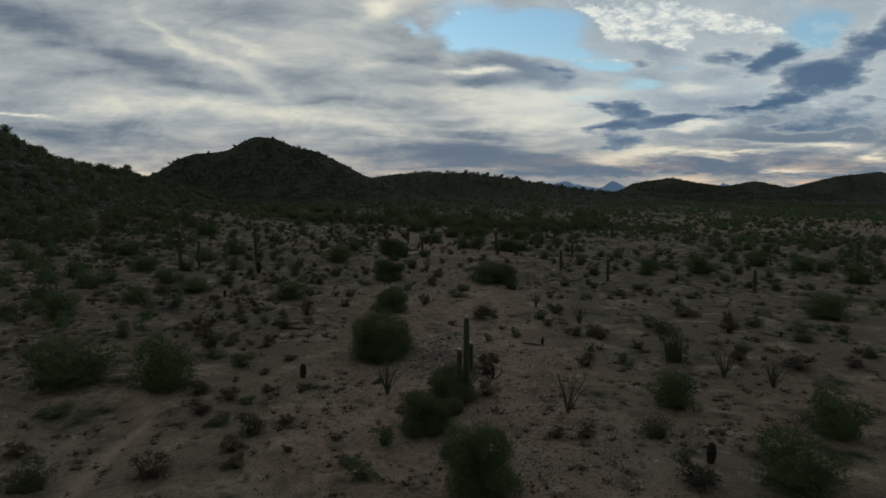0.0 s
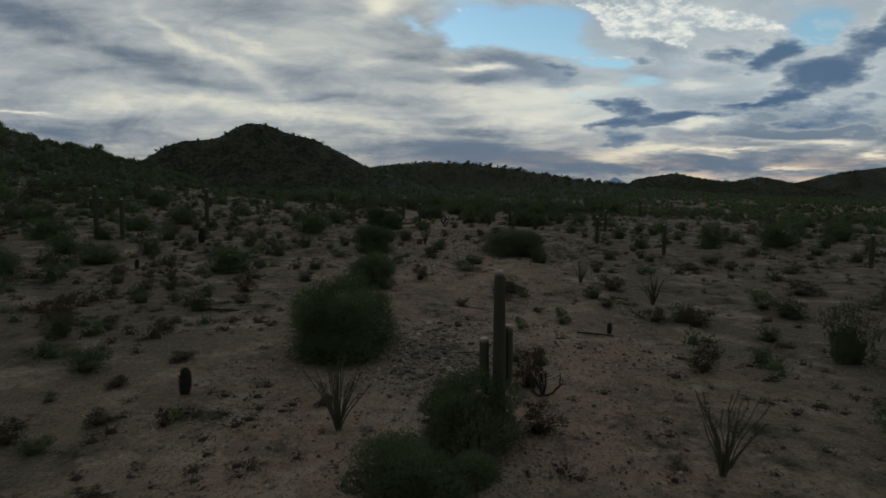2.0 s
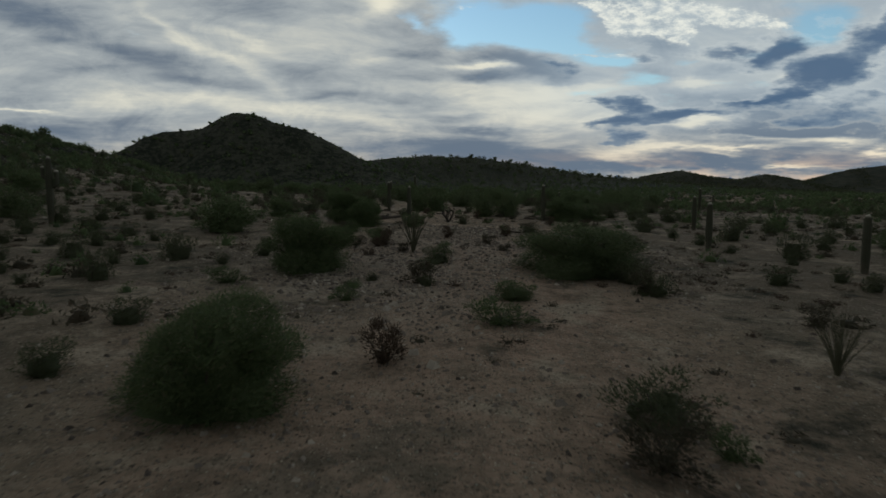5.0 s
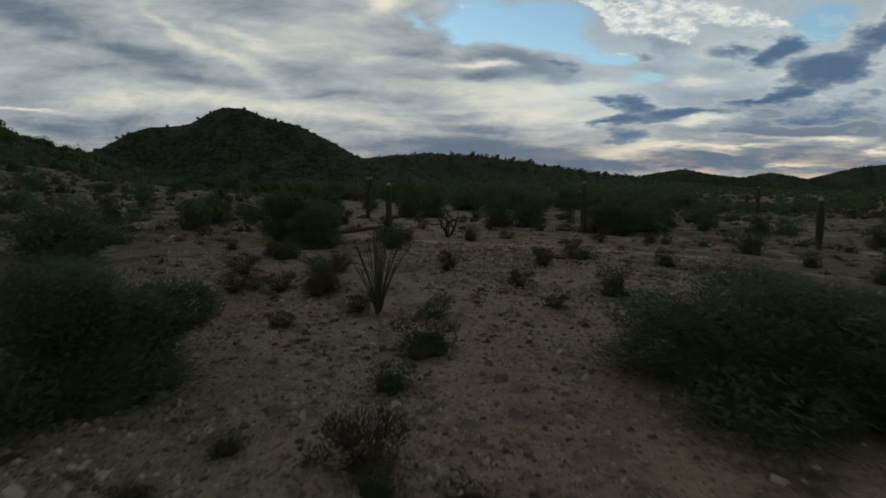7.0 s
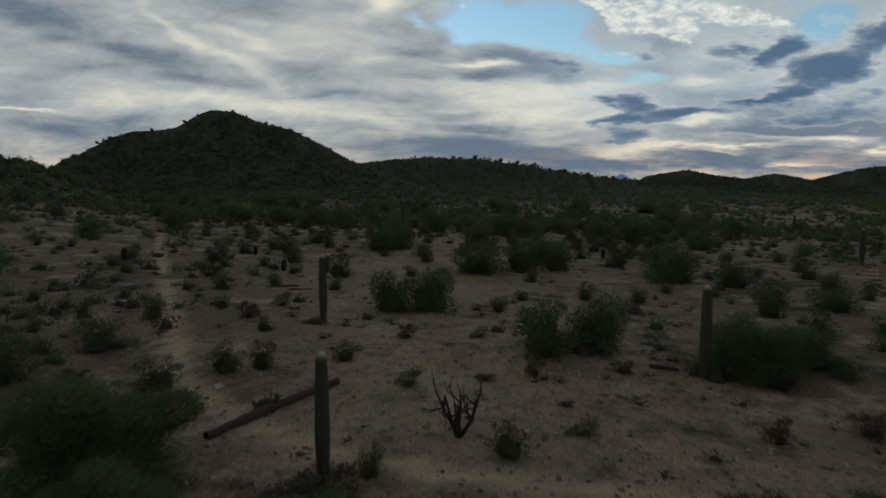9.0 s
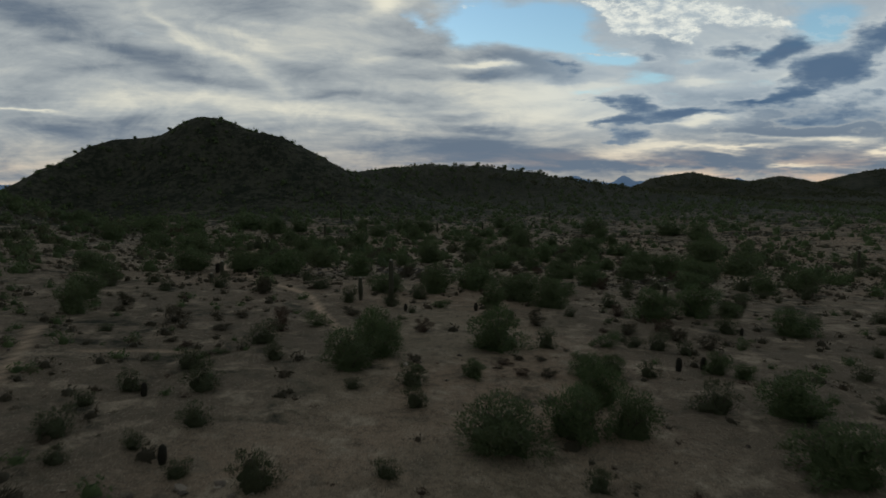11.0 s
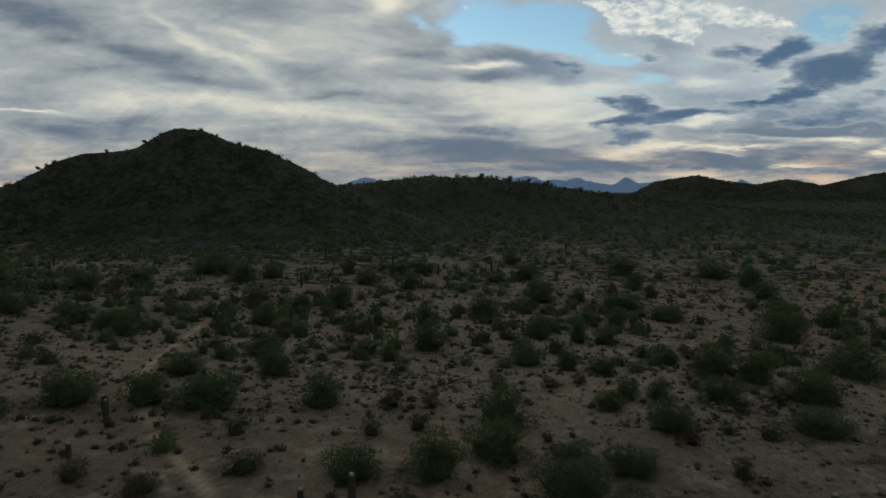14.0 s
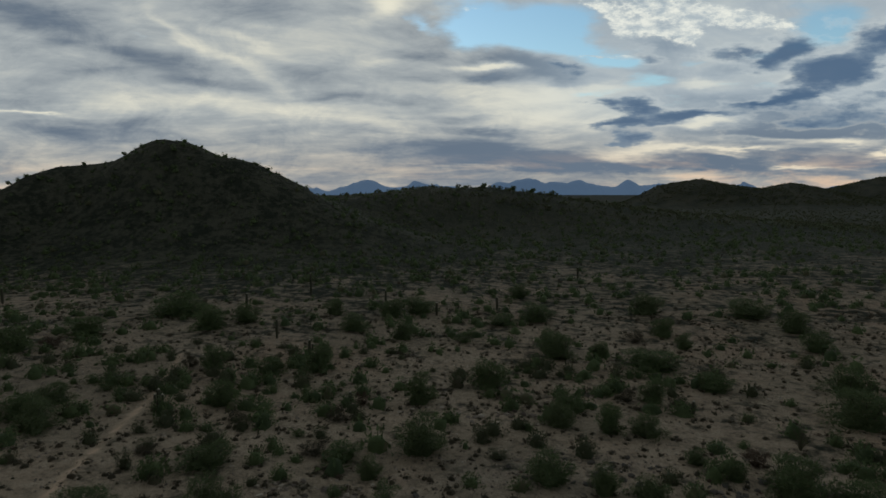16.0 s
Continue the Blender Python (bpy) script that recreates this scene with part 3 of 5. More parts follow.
def far_mountains():
    xs = np.linspace(-4200, 4600, 900)
    top = 80 + 34 * fbm(xs / 420, xs * 0 + 2, 4, 40) + 26 * fbm(xs / 80, xs * 0, 4, 44)
    for cx, w, h in ((-585, 170, 78), (-271, 150, 52), (513, 230, 70), (1219, 75, 58), (900, 280, 30), (1435, 120, 34), (2004, 90, 62), (-1500, 500, 40), (3300, 600, 60)):
        top = top + h * np.exp(-np.abs((xs - cx) / w) ** 1.4)
    rows, faces, n = [], [], len(xs)
    for k, (dy, part_up) in enumerate(((-260, 0.0), (-150, 0.42), (-60, 0.80), (0, 1.0), (160, 0.5), (240, 0.0))):
        z = 20 + (top - 20) * part_up + (10 * fbm(xs / 60, xs * 0 + dy / 50, 3, 50) if 0 < part_up < 1 else 0)
        rows.append(np.stack([xs, 4420 + dy + 20 * fbm(xs / 70, xs * 0 + k, 2, 60), z], -1))
    i = np.arange(6 * n).reshape(6, n)
    faces = np.stack([i[:-1, :-1], i[:-1, 1:], i[1:, 1:], i[1:, :-1]], -1).reshape(-1, 4)
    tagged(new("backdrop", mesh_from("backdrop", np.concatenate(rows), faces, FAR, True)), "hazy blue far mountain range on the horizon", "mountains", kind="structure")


ground()
far_mountains()


# ---- kinds of things ----
def part(name, me, parent, label=""):
    ob = new(name, me)
    ob.parent = parent
    return tagged(ob, label)


class Cloud:
    """Gathers loose triangles and tubes into one mesh."""

    def __init__(self):
        self.v, self.f, self.n = [], [], 0

    def add(self, v, f):
        self.v.append(np.asarray(v, float))
        self.f += [tuple(int(i) + self.n for i in row) for row in f]
        self.n += len(v)

    def slivers(self, base, way, length, width, rng, facing=None):
        """One narrow leafy triangle at each base point, along its way."""
        n = len(base)
        side = np.cross(way, rng.normal(size=(n, 3)) if facing is None else facing)
        side /= np.linalg.norm(side, axis=1)[:, None] + 1e-9
        a = base + side * width[:, None]
        b = base - side * width[:, None]
        c = base + way * length[:, None]
        v = np.stack([a, b, c], 1).reshape(-1, 3)
        i = np.arange(n) * 3 + self.n
        self.f += np.stack([i, i + 1, i + 2], 1).tolist()
        self.v.append(v)
        self.n += 3 * n

    def tube(self, pts, radii, sides=5):
        pts = np.asarray(pts, float)
        way = np.gradient(pts, axis=0)
        way /= np.linalg.norm(way, axis=1)[:, None] + 1e-9
        ref = np.where(np.abs(way[:, 2:3]) > 0.9, [[1.0, 0, 0]], [[0, 0, 1.0]])
        a = np.cross(way, ref)
        a /= np.linalg.norm(a, axis=1)[:, None] + 1e-9
        b = np.cross(way, a)
        t = np.linspace(0, 2 * np.pi, sides, endpoint=False)
        ring = pts[:, None] + np.asarray(radii)[:, None, None] * (np.cos(t)[None, :, None] * a[:, None] + np.sin(t)[None, :, None] * b[:, None])
        k = len(pts)
        f = [(r * sides + s, r * sides + (s + 1) % sides, (r + 1) * sides + (s + 1) % sides, (r + 1) * sides + s) for r in range(k - 1) for s in range(sides)]
        f.append(tuple((k - 1) * sides + s for s in range(sides)))
        self.add(ring.reshape(-1, 3), f)

    def mesh(self, name, mat, smooth=False):
        return mesh_from(name, np.concatenate(self.v), self.f, mat, smooth)


def unit(v):
    return v / (np.linalg.norm(v, axis=-1, keepdims=True) + 1e-9)


def lobes(rng, n, flat):
    """Rounded masses that make up a domed crown reaching down to the soil."""
    out = [(np.array([0.04, -0.03, 0.26]), np.array([0.33, 0.33, 0.38 * flat]))]
    for i in range(n):
        a, r = 2.4 * i + rng.uniform(-0.5, 0.5), 0.38 * math.sqrt((i + rng.uniform(0.2, 0.8)) / n)
        top = math.sqrt(max(0.0, 1 - (r / 0.5) ** 2)) * 0.72
        z = 0.12 + (top - 0.12) * (rng.uniform(0.55, 1.0) if i % 3 else rng.uniform(0.0, 0.3))
        s = rng.uniform(0.55, 1.35) * (1.1 - 0.9 * r)
        out.append((np.array([r * math.cos(a), r * math.sin(a), z]), np.array([rng.uniform(0.15, 0.22), rng.uniform(0.15, 0.22), rng.uniform(0.15, 0.24) * flat]) * s))
    return out


def crown(rng, masses, leaves, long, wide, upward, loose, inner=(34, 0.10, 0.036), heart_of=(0.36, 0.70)):
    """Fine twig tips over a close inner layer of leaf sprays."""
    c = Cloud()
    share = np.array([q[1].prod() for q in masses]) ** 0.667
    share /= share.sum()
    heart = np.array([0, 0, 0.25])
    mids, rads = np.array([q[0] for q in masses]), np.array([q[1] for q in masses])

    def outside(p, own, depth):
        """Which points lie inside no other mass."""
        ok = np.ones(len(p), bool)
        for k in range(len(masses)):
            if k != own:
                ok &= (((p - mids[k]) / rads[k]) ** 2).sum(1) > depth
        return ok

    # the closed heart of the crown, a little inside its masses
    around, up = 20, 8
    a, e = np.meshgrid(np.arange(around) / around * 2 * np.pi, np.linspace(0.12, 0.97, up) * np.pi / 2)
    d = np.stack([np.cos(a) * np.cos(e), np.sin(a) * np.cos(e), np.sin(e)], -1).reshape(-1, 3)
    eye = np.array([0, 0, 0.03])
    reach = np.full(len(d), 0.2)
    for mid, rad in masses:
        o, w = (eye - mid) / rad, d / rad
        qa, qb, qc = (w * w).sum(1), (w * o).sum(1), (o * o).sum() - 1
        disc = qb * qb - qa * qc
        reach = np.maximum(reach, np.where(disc > 0, (-qb + np.sqrt(np.maximum(disc, 0))) / qa, 0))
    core = eye + d * (reach * rng.uniform(*heart_of, len(d)))[:, None]
    core[:around, 2] = 0.01
    i = np.arange(up * around).reshape(up, around)
    c.add(core, np.stack([i[:-1], np.roll(i[:-1], -1, 1), np.roll(i[1:], -1, 1), i[1:]], -1).reshape(-1, 4))

    for own, (mid, rad) in enumerate(masses):
        per = int(leaves * share[own]) + 10
        d = unit(rng.normal(size=(per * 2, 3)))
        far = rng.uniform(0.20 if heart_of[0] >= 0.33 else 0.08, 1.0, per * 2) ** 0.5 * (1 + loose * np.abs(rng.normal(size=per * 2)) * (rng.uniform(size=per * 2) < 0.3))
        p = mid + d * rad * far[:, None]
        ok = outside(p, own, 0.45 if heart_of[0] >= 0.33 else 0.2) & (p[:, 2] > -0.02)
        p, d = p[ok][:per], d[ok][:per]
        p[:, 2] = np.abs(p[:, 2]) + 0.01
        n = len(p)
        way = unit(0.8 * unit(p - heart) + d * 0.5 + [0, 0, upward] + 0.45 * rng.normal(size=(n, 3)))
        face = unit(d + 0.9 * rng.normal(size=(n, 3)))
        c.slivers(p, way, long * rng.uniform(0.5, 1.5, n), wide * rng.uniform(0.5, 1.4, n), rng, face)
        # close-set sprays further in
        k, inner_long, inner_wide = inner
        k = int(k * len(masses) * share[own]) + 4
        d = unit(rng.normal(size=(k * 2, 3)))
        p = mid + d * rad * rng.uniform(0.60, 0.86, k * 2)[:, None]
        ok = outside(p, own, 0.5) & (p[:, 2] > -0.02)
        p, d = p[ok][:k], d[ok][:k]
        p[:, 2] = np.abs(p[:, 2]) + 0.01
        n = len(p)
        way = unit(np.cross(d, rng.normal(size=(n, 3))) + [0, 0, 0.6])
        c.slivers(p - way * inner_long * 0.4, way, inner_long * rng.uniform(0.6, 1.3, n), inner_wide * rng.uniform(0.6, 1.3, n), rng, unit(d + 0.35 * rng.normal(size=(n, 3))))
    for v in c.v:
        v[:, :2] *= 1 + 0.30 * np.clip(0.34 - v[:, 2:], 0, 0.34) / 0.34
    return c


def stem(rng, group, r0, twigs=2):
    """One stem that forks up into the masses of its group."""
    c = Cloud()
    foot = np.array([*rng.normal(size=2) * 0.035, -0.04])
    for mid, rad in group:
        bow = np.array([*rng.normal(size=2) * 0.06, 0.0])
        t = np.linspace(0, 1, 5)[:, None]
        line = foot * (1 - t) + mid * t + bow * np.sin(t * np.pi) + [0, 0, 0.06] * np.sin(t * np.pi)
        c.tube(line, np.linspace(r0, r0 * 0.35, 5), 3)
        for _ in range(twigs):
            tip = mid + unit(rng.normal(size=3) + [0, 0, 0.5]) * rad * 1.05
            s = line[2] if rng.uniform() < 0.5 else line[3]
            t2 = np.linspace(0, 1, 4)[:, None]
            c.tube(s * (1 - t2) + tip * t2, np.linspace(r0 * 0.4, r0 * 0.12, 4), 3)
    return c


def bush(seed, name, label, category, group, leaf, wood, n_mass, leaves, long, wide, upward, loose, flat=1.0, n_stem=4, inner=(34, 0.10, 0.036), twigs=1, heart_of=(0.36, 0.70)):
    rng = np.random.default_rng(seed)
    masses = lobes(rng, n_mass, flat)
    mids, rads = np.array([q[0] for q in masses]), np.array([q[1] for q in masses])
    wide_by = 0.94 / ((mids + rads)[:, :2].max(0) - (mids - rads)[:, :2].min(0)).mean()
    tall_by = 0.97 / (mids + rads)[:, 2].max()
    masses = [(q * [wide_by, wide_by, tall_by], r * [wide_by, wide_by, tall_by]) for q, r in masses]
    root = tagged(new(name), label, category, group)
    part("crown", crown(rng, masses, leaves, long, wide, upward, loose, inner, heart_of).mesh("crown", leaf, True), root)
    for i in range(n_stem):
        part("stem", stem(rng, masses[i::n_stem], 0.014, twigs).mesh("stem", wood), root)
    return root


def set_out(kinds, spots, rng):
    """Puts the kinds of a thing at the spots (x, y, width, height)."""
    place = {k: [] for k in range(len(kinds))}
    for n, (x, y, w, h) in enumerate(spots):
        z = z_at(x, y) - 0.03
        m = pose(x, y, z, 0, 0, rng.uniform(0, 360)) @ Matrix.Diagonal((w, w * rng.uniform(0.85, 1.1), h, 1))
        place[n % len(kinds)].append(m)
    for k, ms in place.items():
        for m in ms[1:]:
            copy_thing(kinds[k], m)
        if ms:
            kinds[k].matrix_basis = ms[0]


def rows(text):
    return [tuple(float(a) for a in r.split()) for r in text.split(";")]


def ribbed(path, radii, ribs, depth, tip_len=0.35, cork_len=0.0, dent=None, skin=None):
    """A pleated cactus column along a path. dent: height, half height, angle, half angle, depth."""
    path, radii = np.asarray(path, float), np.asarray(radii, float)
    way = unit(np.gradient(path, axis=0))
    a = unit(np.cross([0.0, 1.0, 0.02], way[0]))
    n, sides = len(path), ribs * 3
    t = np.arange(sides) / sides * 2 * np.pi
    wave = 0.5 + 0.5 * np.cos(ribs * t)
    v = np.zeros((n, sides, 3))
    run = np.concatenate([[0], np.cumsum(np.linalg.norm(np.diff(path, axis=0), axis=1))])
    for i in range(n):
        a = unit(a - way[i] * np.dot(a, way[i]))
        b = np.cross(way[i], a)
        r = radii[i] * (1 - depth + depth * 1.4 * wave ** 0.8)
        if dent:
            da = np.abs((t - dent[2] + np.pi) % (2 * np.pi) - np.pi)
            r = r * (1 - dent[4] * np.clip(1 - (da / dent[3]) ** 2, 0, 1) * max(0.0, 1 - ((run[i] - dent[0]) / dent[1]) ** 2))
        v[i] = path[i] + r[:, None] * (np.cos(t)[:, None] * a + np.sin(t)[:, None] * b)
    f = [(i * sides + s, i * sides + (s + 1) % sides, (i + 1) * sides + (s + 1) % sides, (i + 1) * sides + s) for i in range(n - 1) for s in range(sides)]
    f.append(tuple((n - 1) * sides + s for s in range(sides)))
    rib = np.tile(wave, n)
    tip = np.repeat(np.clip(1 - (run[-1] - run) / tip_len, 0, 1) ** 1.5, sides)
    cork = np.repeat(np.clip(1 - run / cork_len, 0, 1) if cork_len else run * 0, sides)
    return mesh_from("column", v.reshape(-1, 3), f, skin or CACTUS, True, rib=rib, tip=tip, cork=cork)


def dome(length, r, n_low, swell=0.12, foot=0.85):
    """Heights and radii of an upright column with a rounded top."""
    z = np.concatenate([np.linspace(-0.2, length - 1.3 * r, n_low), length - 1.3 * r + 1.3 * r * np.sin(np.linspace(0.15, 1, 9) * np.pi / 2)])
    s = np.clip(z / length, 0, 1)
    rad = r * (foot + (1 - foot) * np.minimum(1, s * 2.5) + swell * np.sin(s * np.pi) - swell * 0.6 * s)
    rad = rad * (1 - 0.16 * np.clip((z - length + 6 * r) / (6 * r), 0, 1))
    k = np.clip((z - (length - 1.3 * r)) / (1.3 * r), 0, 1)
    return z, rad * np.sqrt(np.clip(1 - k ** 2.2, 0.012, 1))


def arm_path(z0, out, turn, rise, r, trunk_r):
    """From inside the trunk outward and round into an upright tip."""
    pts = []
    bend = out * 0.6
    for s in np.linspace(0, 1, 7):
        pts.append((s * (out - bend), 0.0))
    for q in np.linspace(0.12, 1, 8) * np.pi / 2:
        pts.append((out - bend + bend * math.sin(q), bend * (1 - math.cos(q))))
    for s in np.linspace(0.1, 1, 14):
        pts.append((out, bend + (rise - bend - 1.2 * r) * s))
    for s in np.linspace(0.15, 1, 8):
        pts.append((out, rise - 1.2 * r + 1.2 * r * math.sin(s * math.pi / 2)))
    p = np.array(pts)
    path = np.stack([p[:, 0] * math.cos(turn), p[:, 0] * math.sin(turn), z0 + p[:, 1]], -1)
    n = len(p)
    rad = np.full(n, r) * (0.72 + 0.28 * np.minimum(1, np.arange(n) / 10))
    rad[-8:] = r * np.sqrt(np.clip(1 - np.linspace(0.15, 1, 8) ** 2.4, 0.012, 1))
    return path, rad


def saguaro(x, y, h, r, arms=(), label="", dent=None, lean=0.0, cork=1.0):
    rng = np.random.default_rng(int(abs(x * 31 + y * 17)))
    root = tagged(new("saguaro_cactus"), label or "single upright ribbed grey-green saguaro column on bare soil", "cactus", "saguaro cacti")
    z, rad = dome(h, r, 26 if h > 2 else 14)
    s = np.clip(z / h, 0, 1)
    rad = rad * (1 + 0.035 * np.sin(s * 9 + rng.uniform(0, 6)))
    a = rng.uniform(0, 6.28)
    path = np.stack([lean * s ** 2 * h * math.cos(a), lean * s ** 2 * h * math.sin(a), z], -1)
    part("trunk", ribbed(path, rad, 13, 0.17, 0.22, cork, dent), root)
    for z0, out, turn, rise, ar in arms:
        p, q = arm_path(z0, out, turn, rise, ar, r)
        part("arm", ribbed(p, q, 10, 0.17, 0.2), root, "upright ribbed side arm")
    root.matrix_basis = pose(x, y, z_at(x, y), 0, 0, 0)
    return root


def barrel(x, y, h, label="short dark barrel-shaped ribbed cactus on open gravel"):
    root = tagged(new("barrel_cactus"), label, "cactus", "barrel cacti")
    z, rad = dome(h, h * 0.20, 12, 0.2, 0.8)
    part("body", ribbed(np.stack([z * 0.05, z * 0, z], -1), rad, 15, 0.16, 0.05, skin=BARREL), root)
    c, rng = Cloud(), np.random.default_rng(int(abs(x * 7 + y * 13)))
    n = 260
    t, zz = rng.uniform(0, 6.28, n), rng.uniform(0.1, 0.98, n) * h
    rr = np.interp(zz, z, rad)
    base = np.stack([np.cos(t) * rr, np.sin(t) * rr, zz], -1)
    c.slivers(base, unit(np.stack([np.cos(t), np.sin(t), rng.uniform(0, 0.8, n)], -1)), np.full(n, 0.09 * h), np.full(n, 0.006 * h + 0.001), rng)
    tagged(part("spines", c.mesh("spines", DRY), root, "reddish curved spines"), kind="stuff")
    root.matrix_basis = pose(x, y, z_at(x, y), 0, 0, 0)


def ocotillo(seed, canes):
    rng = np.random.default_rng(seed)
    root = tagged(new("ocotillo"), "ocotillo with many thin grey-green canes fanning upward", "ocotillo", "ocotillos")
    for i in range(canes):
        a, s = 2 * np.pi * i / canes + rng.uniform(-0.3, 0.3), rng.uniform(0.04, 0.50)
        tall = rng.uniform(0.62, 1.05) * (1 - 0.25 * s)
        t = np.linspace(0, 1, 11)
        out = 0.018 + s * (0.45 * t + 0.55 * t ** 2)
        wob = 0.022 * t * np.sin(t * rng.uniform(5, 11) + rng.uniform(0, 6))
        pts = np.stack([out * math.cos(a) + wob, out * math.sin(a) - wob, tall * t - 0.02], -1)
        c = Cloud()
        c.tube(pts, np.linspace(0.0100, 0.0045, 11), 5)
        k = 60
        pick = rng.uniform(0.12, 1, k)
        base = np.stack([np.interp(pick, t, pts[:, j]) for j in range(3)], -1)
        c.slivers(base, unit(rng.normal(size=(k, 3)) + [0, 0, 0.6]), np.full(k, 0.030), np.full(k, 0.007), rng)
        part("cane", c.mesh("cane", CANE), root)
    return root


def dead_shrub(x, y, w, h, seed, label="leafless charred black shrub with crooked bare branches"):
    rng = np.random.default_rng(seed)
    root = tagged(new("dead_shrub"), label, "dead shrub", "dead shrubs")
    for i in range(6):
        a, lean = 1.05 * i + rng.uniform(-0.4, 0.4), rng.uniform(0.3, 1.1)
        c = Cloud()
        def grow(p, way, r, length, depth):
            pts = [p]
            for _ in range(6):
                way = unit(way + 0.22 * rng.normal(size=3) + [0, 0, 0.16])
                pts.append(pts[-1] + way * length / 6)
            c.tube(pts, np.linspace(r, r * 0.45, 7), 6)
            if depth:
                for j in (3, 5):
                    grow(pts[j], unit(way + 0.75 * rng.normal(size=3)), r * 0.5, length * 0.6, depth - 1)
        grow(np.array([0, 0, -0.05]), unit(np.array([math.cos(a) * lean, math.sin(a) * lean, 0.75])), 0.040 * h, 0.80 * h, 2)
        part("branch", c.mesh("branch", CHAR), root)
    root.matrix_basis = pose(x, y, z_at(x, y), 0, 0, 0) @ Matrix.Diagonal((w / h * 0.8, w / h * 0.8, 1, 1))


def log(ax, ay, bx, by, r, label, name="fallen_log", mat=None, rise=0.0):
    c, rng = Cloud(), np.random.default_rng(int(abs(ax * 10)))
    n = 22
    t = np.linspace(0, 1, n)
    xs, ys = ax + (bx - ax) * t, ay + (by - ay) * t + 0.12 * np.sin(t * 4) * r * 5
    zs = height(xs, ys)
    zs = np.maximum(zs, zs[0] + (zs[-1] - zs[0]) * t) + r * 0.75 + rise * t
    c.tube(np.stack([xs - ax, ys - ay, zs], -1), r * (0.75 + 0.3 * np.sin(t * 2.6 + 0.4) + 0.08 * rng.normal(size=n)), 9)
    ob = tagged(new(name, c.mesh(name, mat or DEADWOOD, True)), label, "log", "fallen wood")
    ob.location = (ax, ay, 0)


def stone_mesh(seed, flat, skin):
    rng = np.random.default_rng(seed)
    bm = bmesh.new()
    bmesh.ops.create_icosphere(bm, subdivisions=1, radius=0.5)
    for vert in bm.verts:
        vert.co *= rng.uniform(0.72, 1.12)
        vert.co.z *= flat
    for _ in range(3):
        d = Vector(rng.normal(size=3)).normalized()
        for vert in bm.verts:
            over = vert.co.dot(d) - 0.30
            if over > 0:
                vert.co -= d * over * 0.9
    me = bpy.data.meshes.new("stone")
    bm.to_mesh(me)
    bm.free()
    me.materials.append(skin)
    return me


SHAPES = ((1, 0.45), (2, 0.3), (3, 0.6), (4, 0.2), (5, 0.35), (6, 0.24))
STONES = [stone_mesh(s, f, STONE) for s, f in SHAPES]
DARK_STONES = [stone_mesh(s, f, RUBBLE) for s, f in SHAPES]


def outcrop(x, y, rx, ry, count, size, seed, label):
    rng = np.random.default_rng(seed)
    root = tagged(new("rock_outcrop"), label, "rocks", "rock outcrops")
    root.location = (x, y, z_at(x, y))
    a, r = rng.uniform(0, 6.28, count), np.sqrt(rng.uniform(0, 1, count))
    px, py = x + rx * r * np.cos(a), y + ry * r * np.sin(a)
    pz = height(px, py)
    for i in range(count):
        s = size * rng.uniform(0.35, 1.0) ** 1.6 * (1.25 - 0.5 * r[i])
        ob = part("stone", (DARK_STONES if "dark" in label and i % 4 else STONES)[i % 6], root)
        ob.matrix_basis = pose(px[i] - x, py[i] - y, pz[i] - root.location.z + s * 0.06, rng.uniform(-22, 22), rng.uniform(-22, 22), rng.uniform(0, 360)) @ Matrix.Diagonal((s, s * rng.uniform(0.6, 1.2), s * rng.uniform(0.7, 1.2), 1))


# ---- saguaros ----
saguaro(1.13, 45.7, 5.50, 0.178, ((1.55, 0.50, 2.75, 1.75, 0.150), (1.75, 0.44, 0.75, 1.95, 0.140)),
        "tall saguaro with two upright arms and a dark hollow", dent=(3.40, 0.15, 4.9, 0.8, 0.75))
saguaro(-4.1, 112.2, 3.45, 0.165, (), "slim armless saguaro beside a fallen log", lean=0.01)
saguaro(-7.5, 129.0, 3.5, 0.19, ((2.6, 0.28, 0.2, 0.95, 0.10),), "upright saguaro with one small arm near its top")
saguaro(9.5, 121.6, 3.8, 0.20, (), "stout armless saguaro beside a round green bush")
saguaro(-38.3, 242.5, 3.1, 0.24, ((1.2, 0.5, 3.1, 1.2, 0.15), (1.4, 0.5, 0.0, 1.0, 0.15)), "dark saguaro with two short arms on open soil")
saguaro(-25.3, 268.7, 3.4, 0.22, ((1.5, 0.5, 0.1, 1.2, 0.14),), "saguaro with one raised arm among scrub")
saguaro(-35.8, 88.1, 5.4, 0.22, ((2.9, 0.55, 2.9, 1.3, 0.14), (3.2, 0.5, 0.3, 1.0, 0.13)), "tall dark saguaro with two raised arms among bushes")
saguaro(-29.8, 101.6, 4.9, 0.21, ((2.7, 0.5, 0.2, 1.2, 0.14), (3.3, 0.42, 3.3, 0.9, 0.12)), "tall dark saguaro with two short arms on open soil")
for sx, sy, sh, sr in ((-33.6, 88.9, 4.2, 0.20), (17.6, 99.5, 3.4, 0.20), (22.4, 90.5, 3.3, 0.20), (39.0, 83.1, 3.2, 0.21),
                       (22.4, 114.0, 3.2, 0.19), (72.4, 113.3, 4.2, 0.24), (42.3, 161.0, 3.8, 0.24), (76.1, 233.5, 3.8, 0.25), (-7.1, 181.5, 5.0, 0.23),
                       (-10.7, 184.2, 2.6, 0.22), (-31.8, 200.1, 2.1, 0.24), (-30.2, 192.3, 1.3, 0.20), (23.0, 186.0, 2.6, 0.24)):
    saguaro(sx, sy, sh, sr, (), "", lean=0.012)
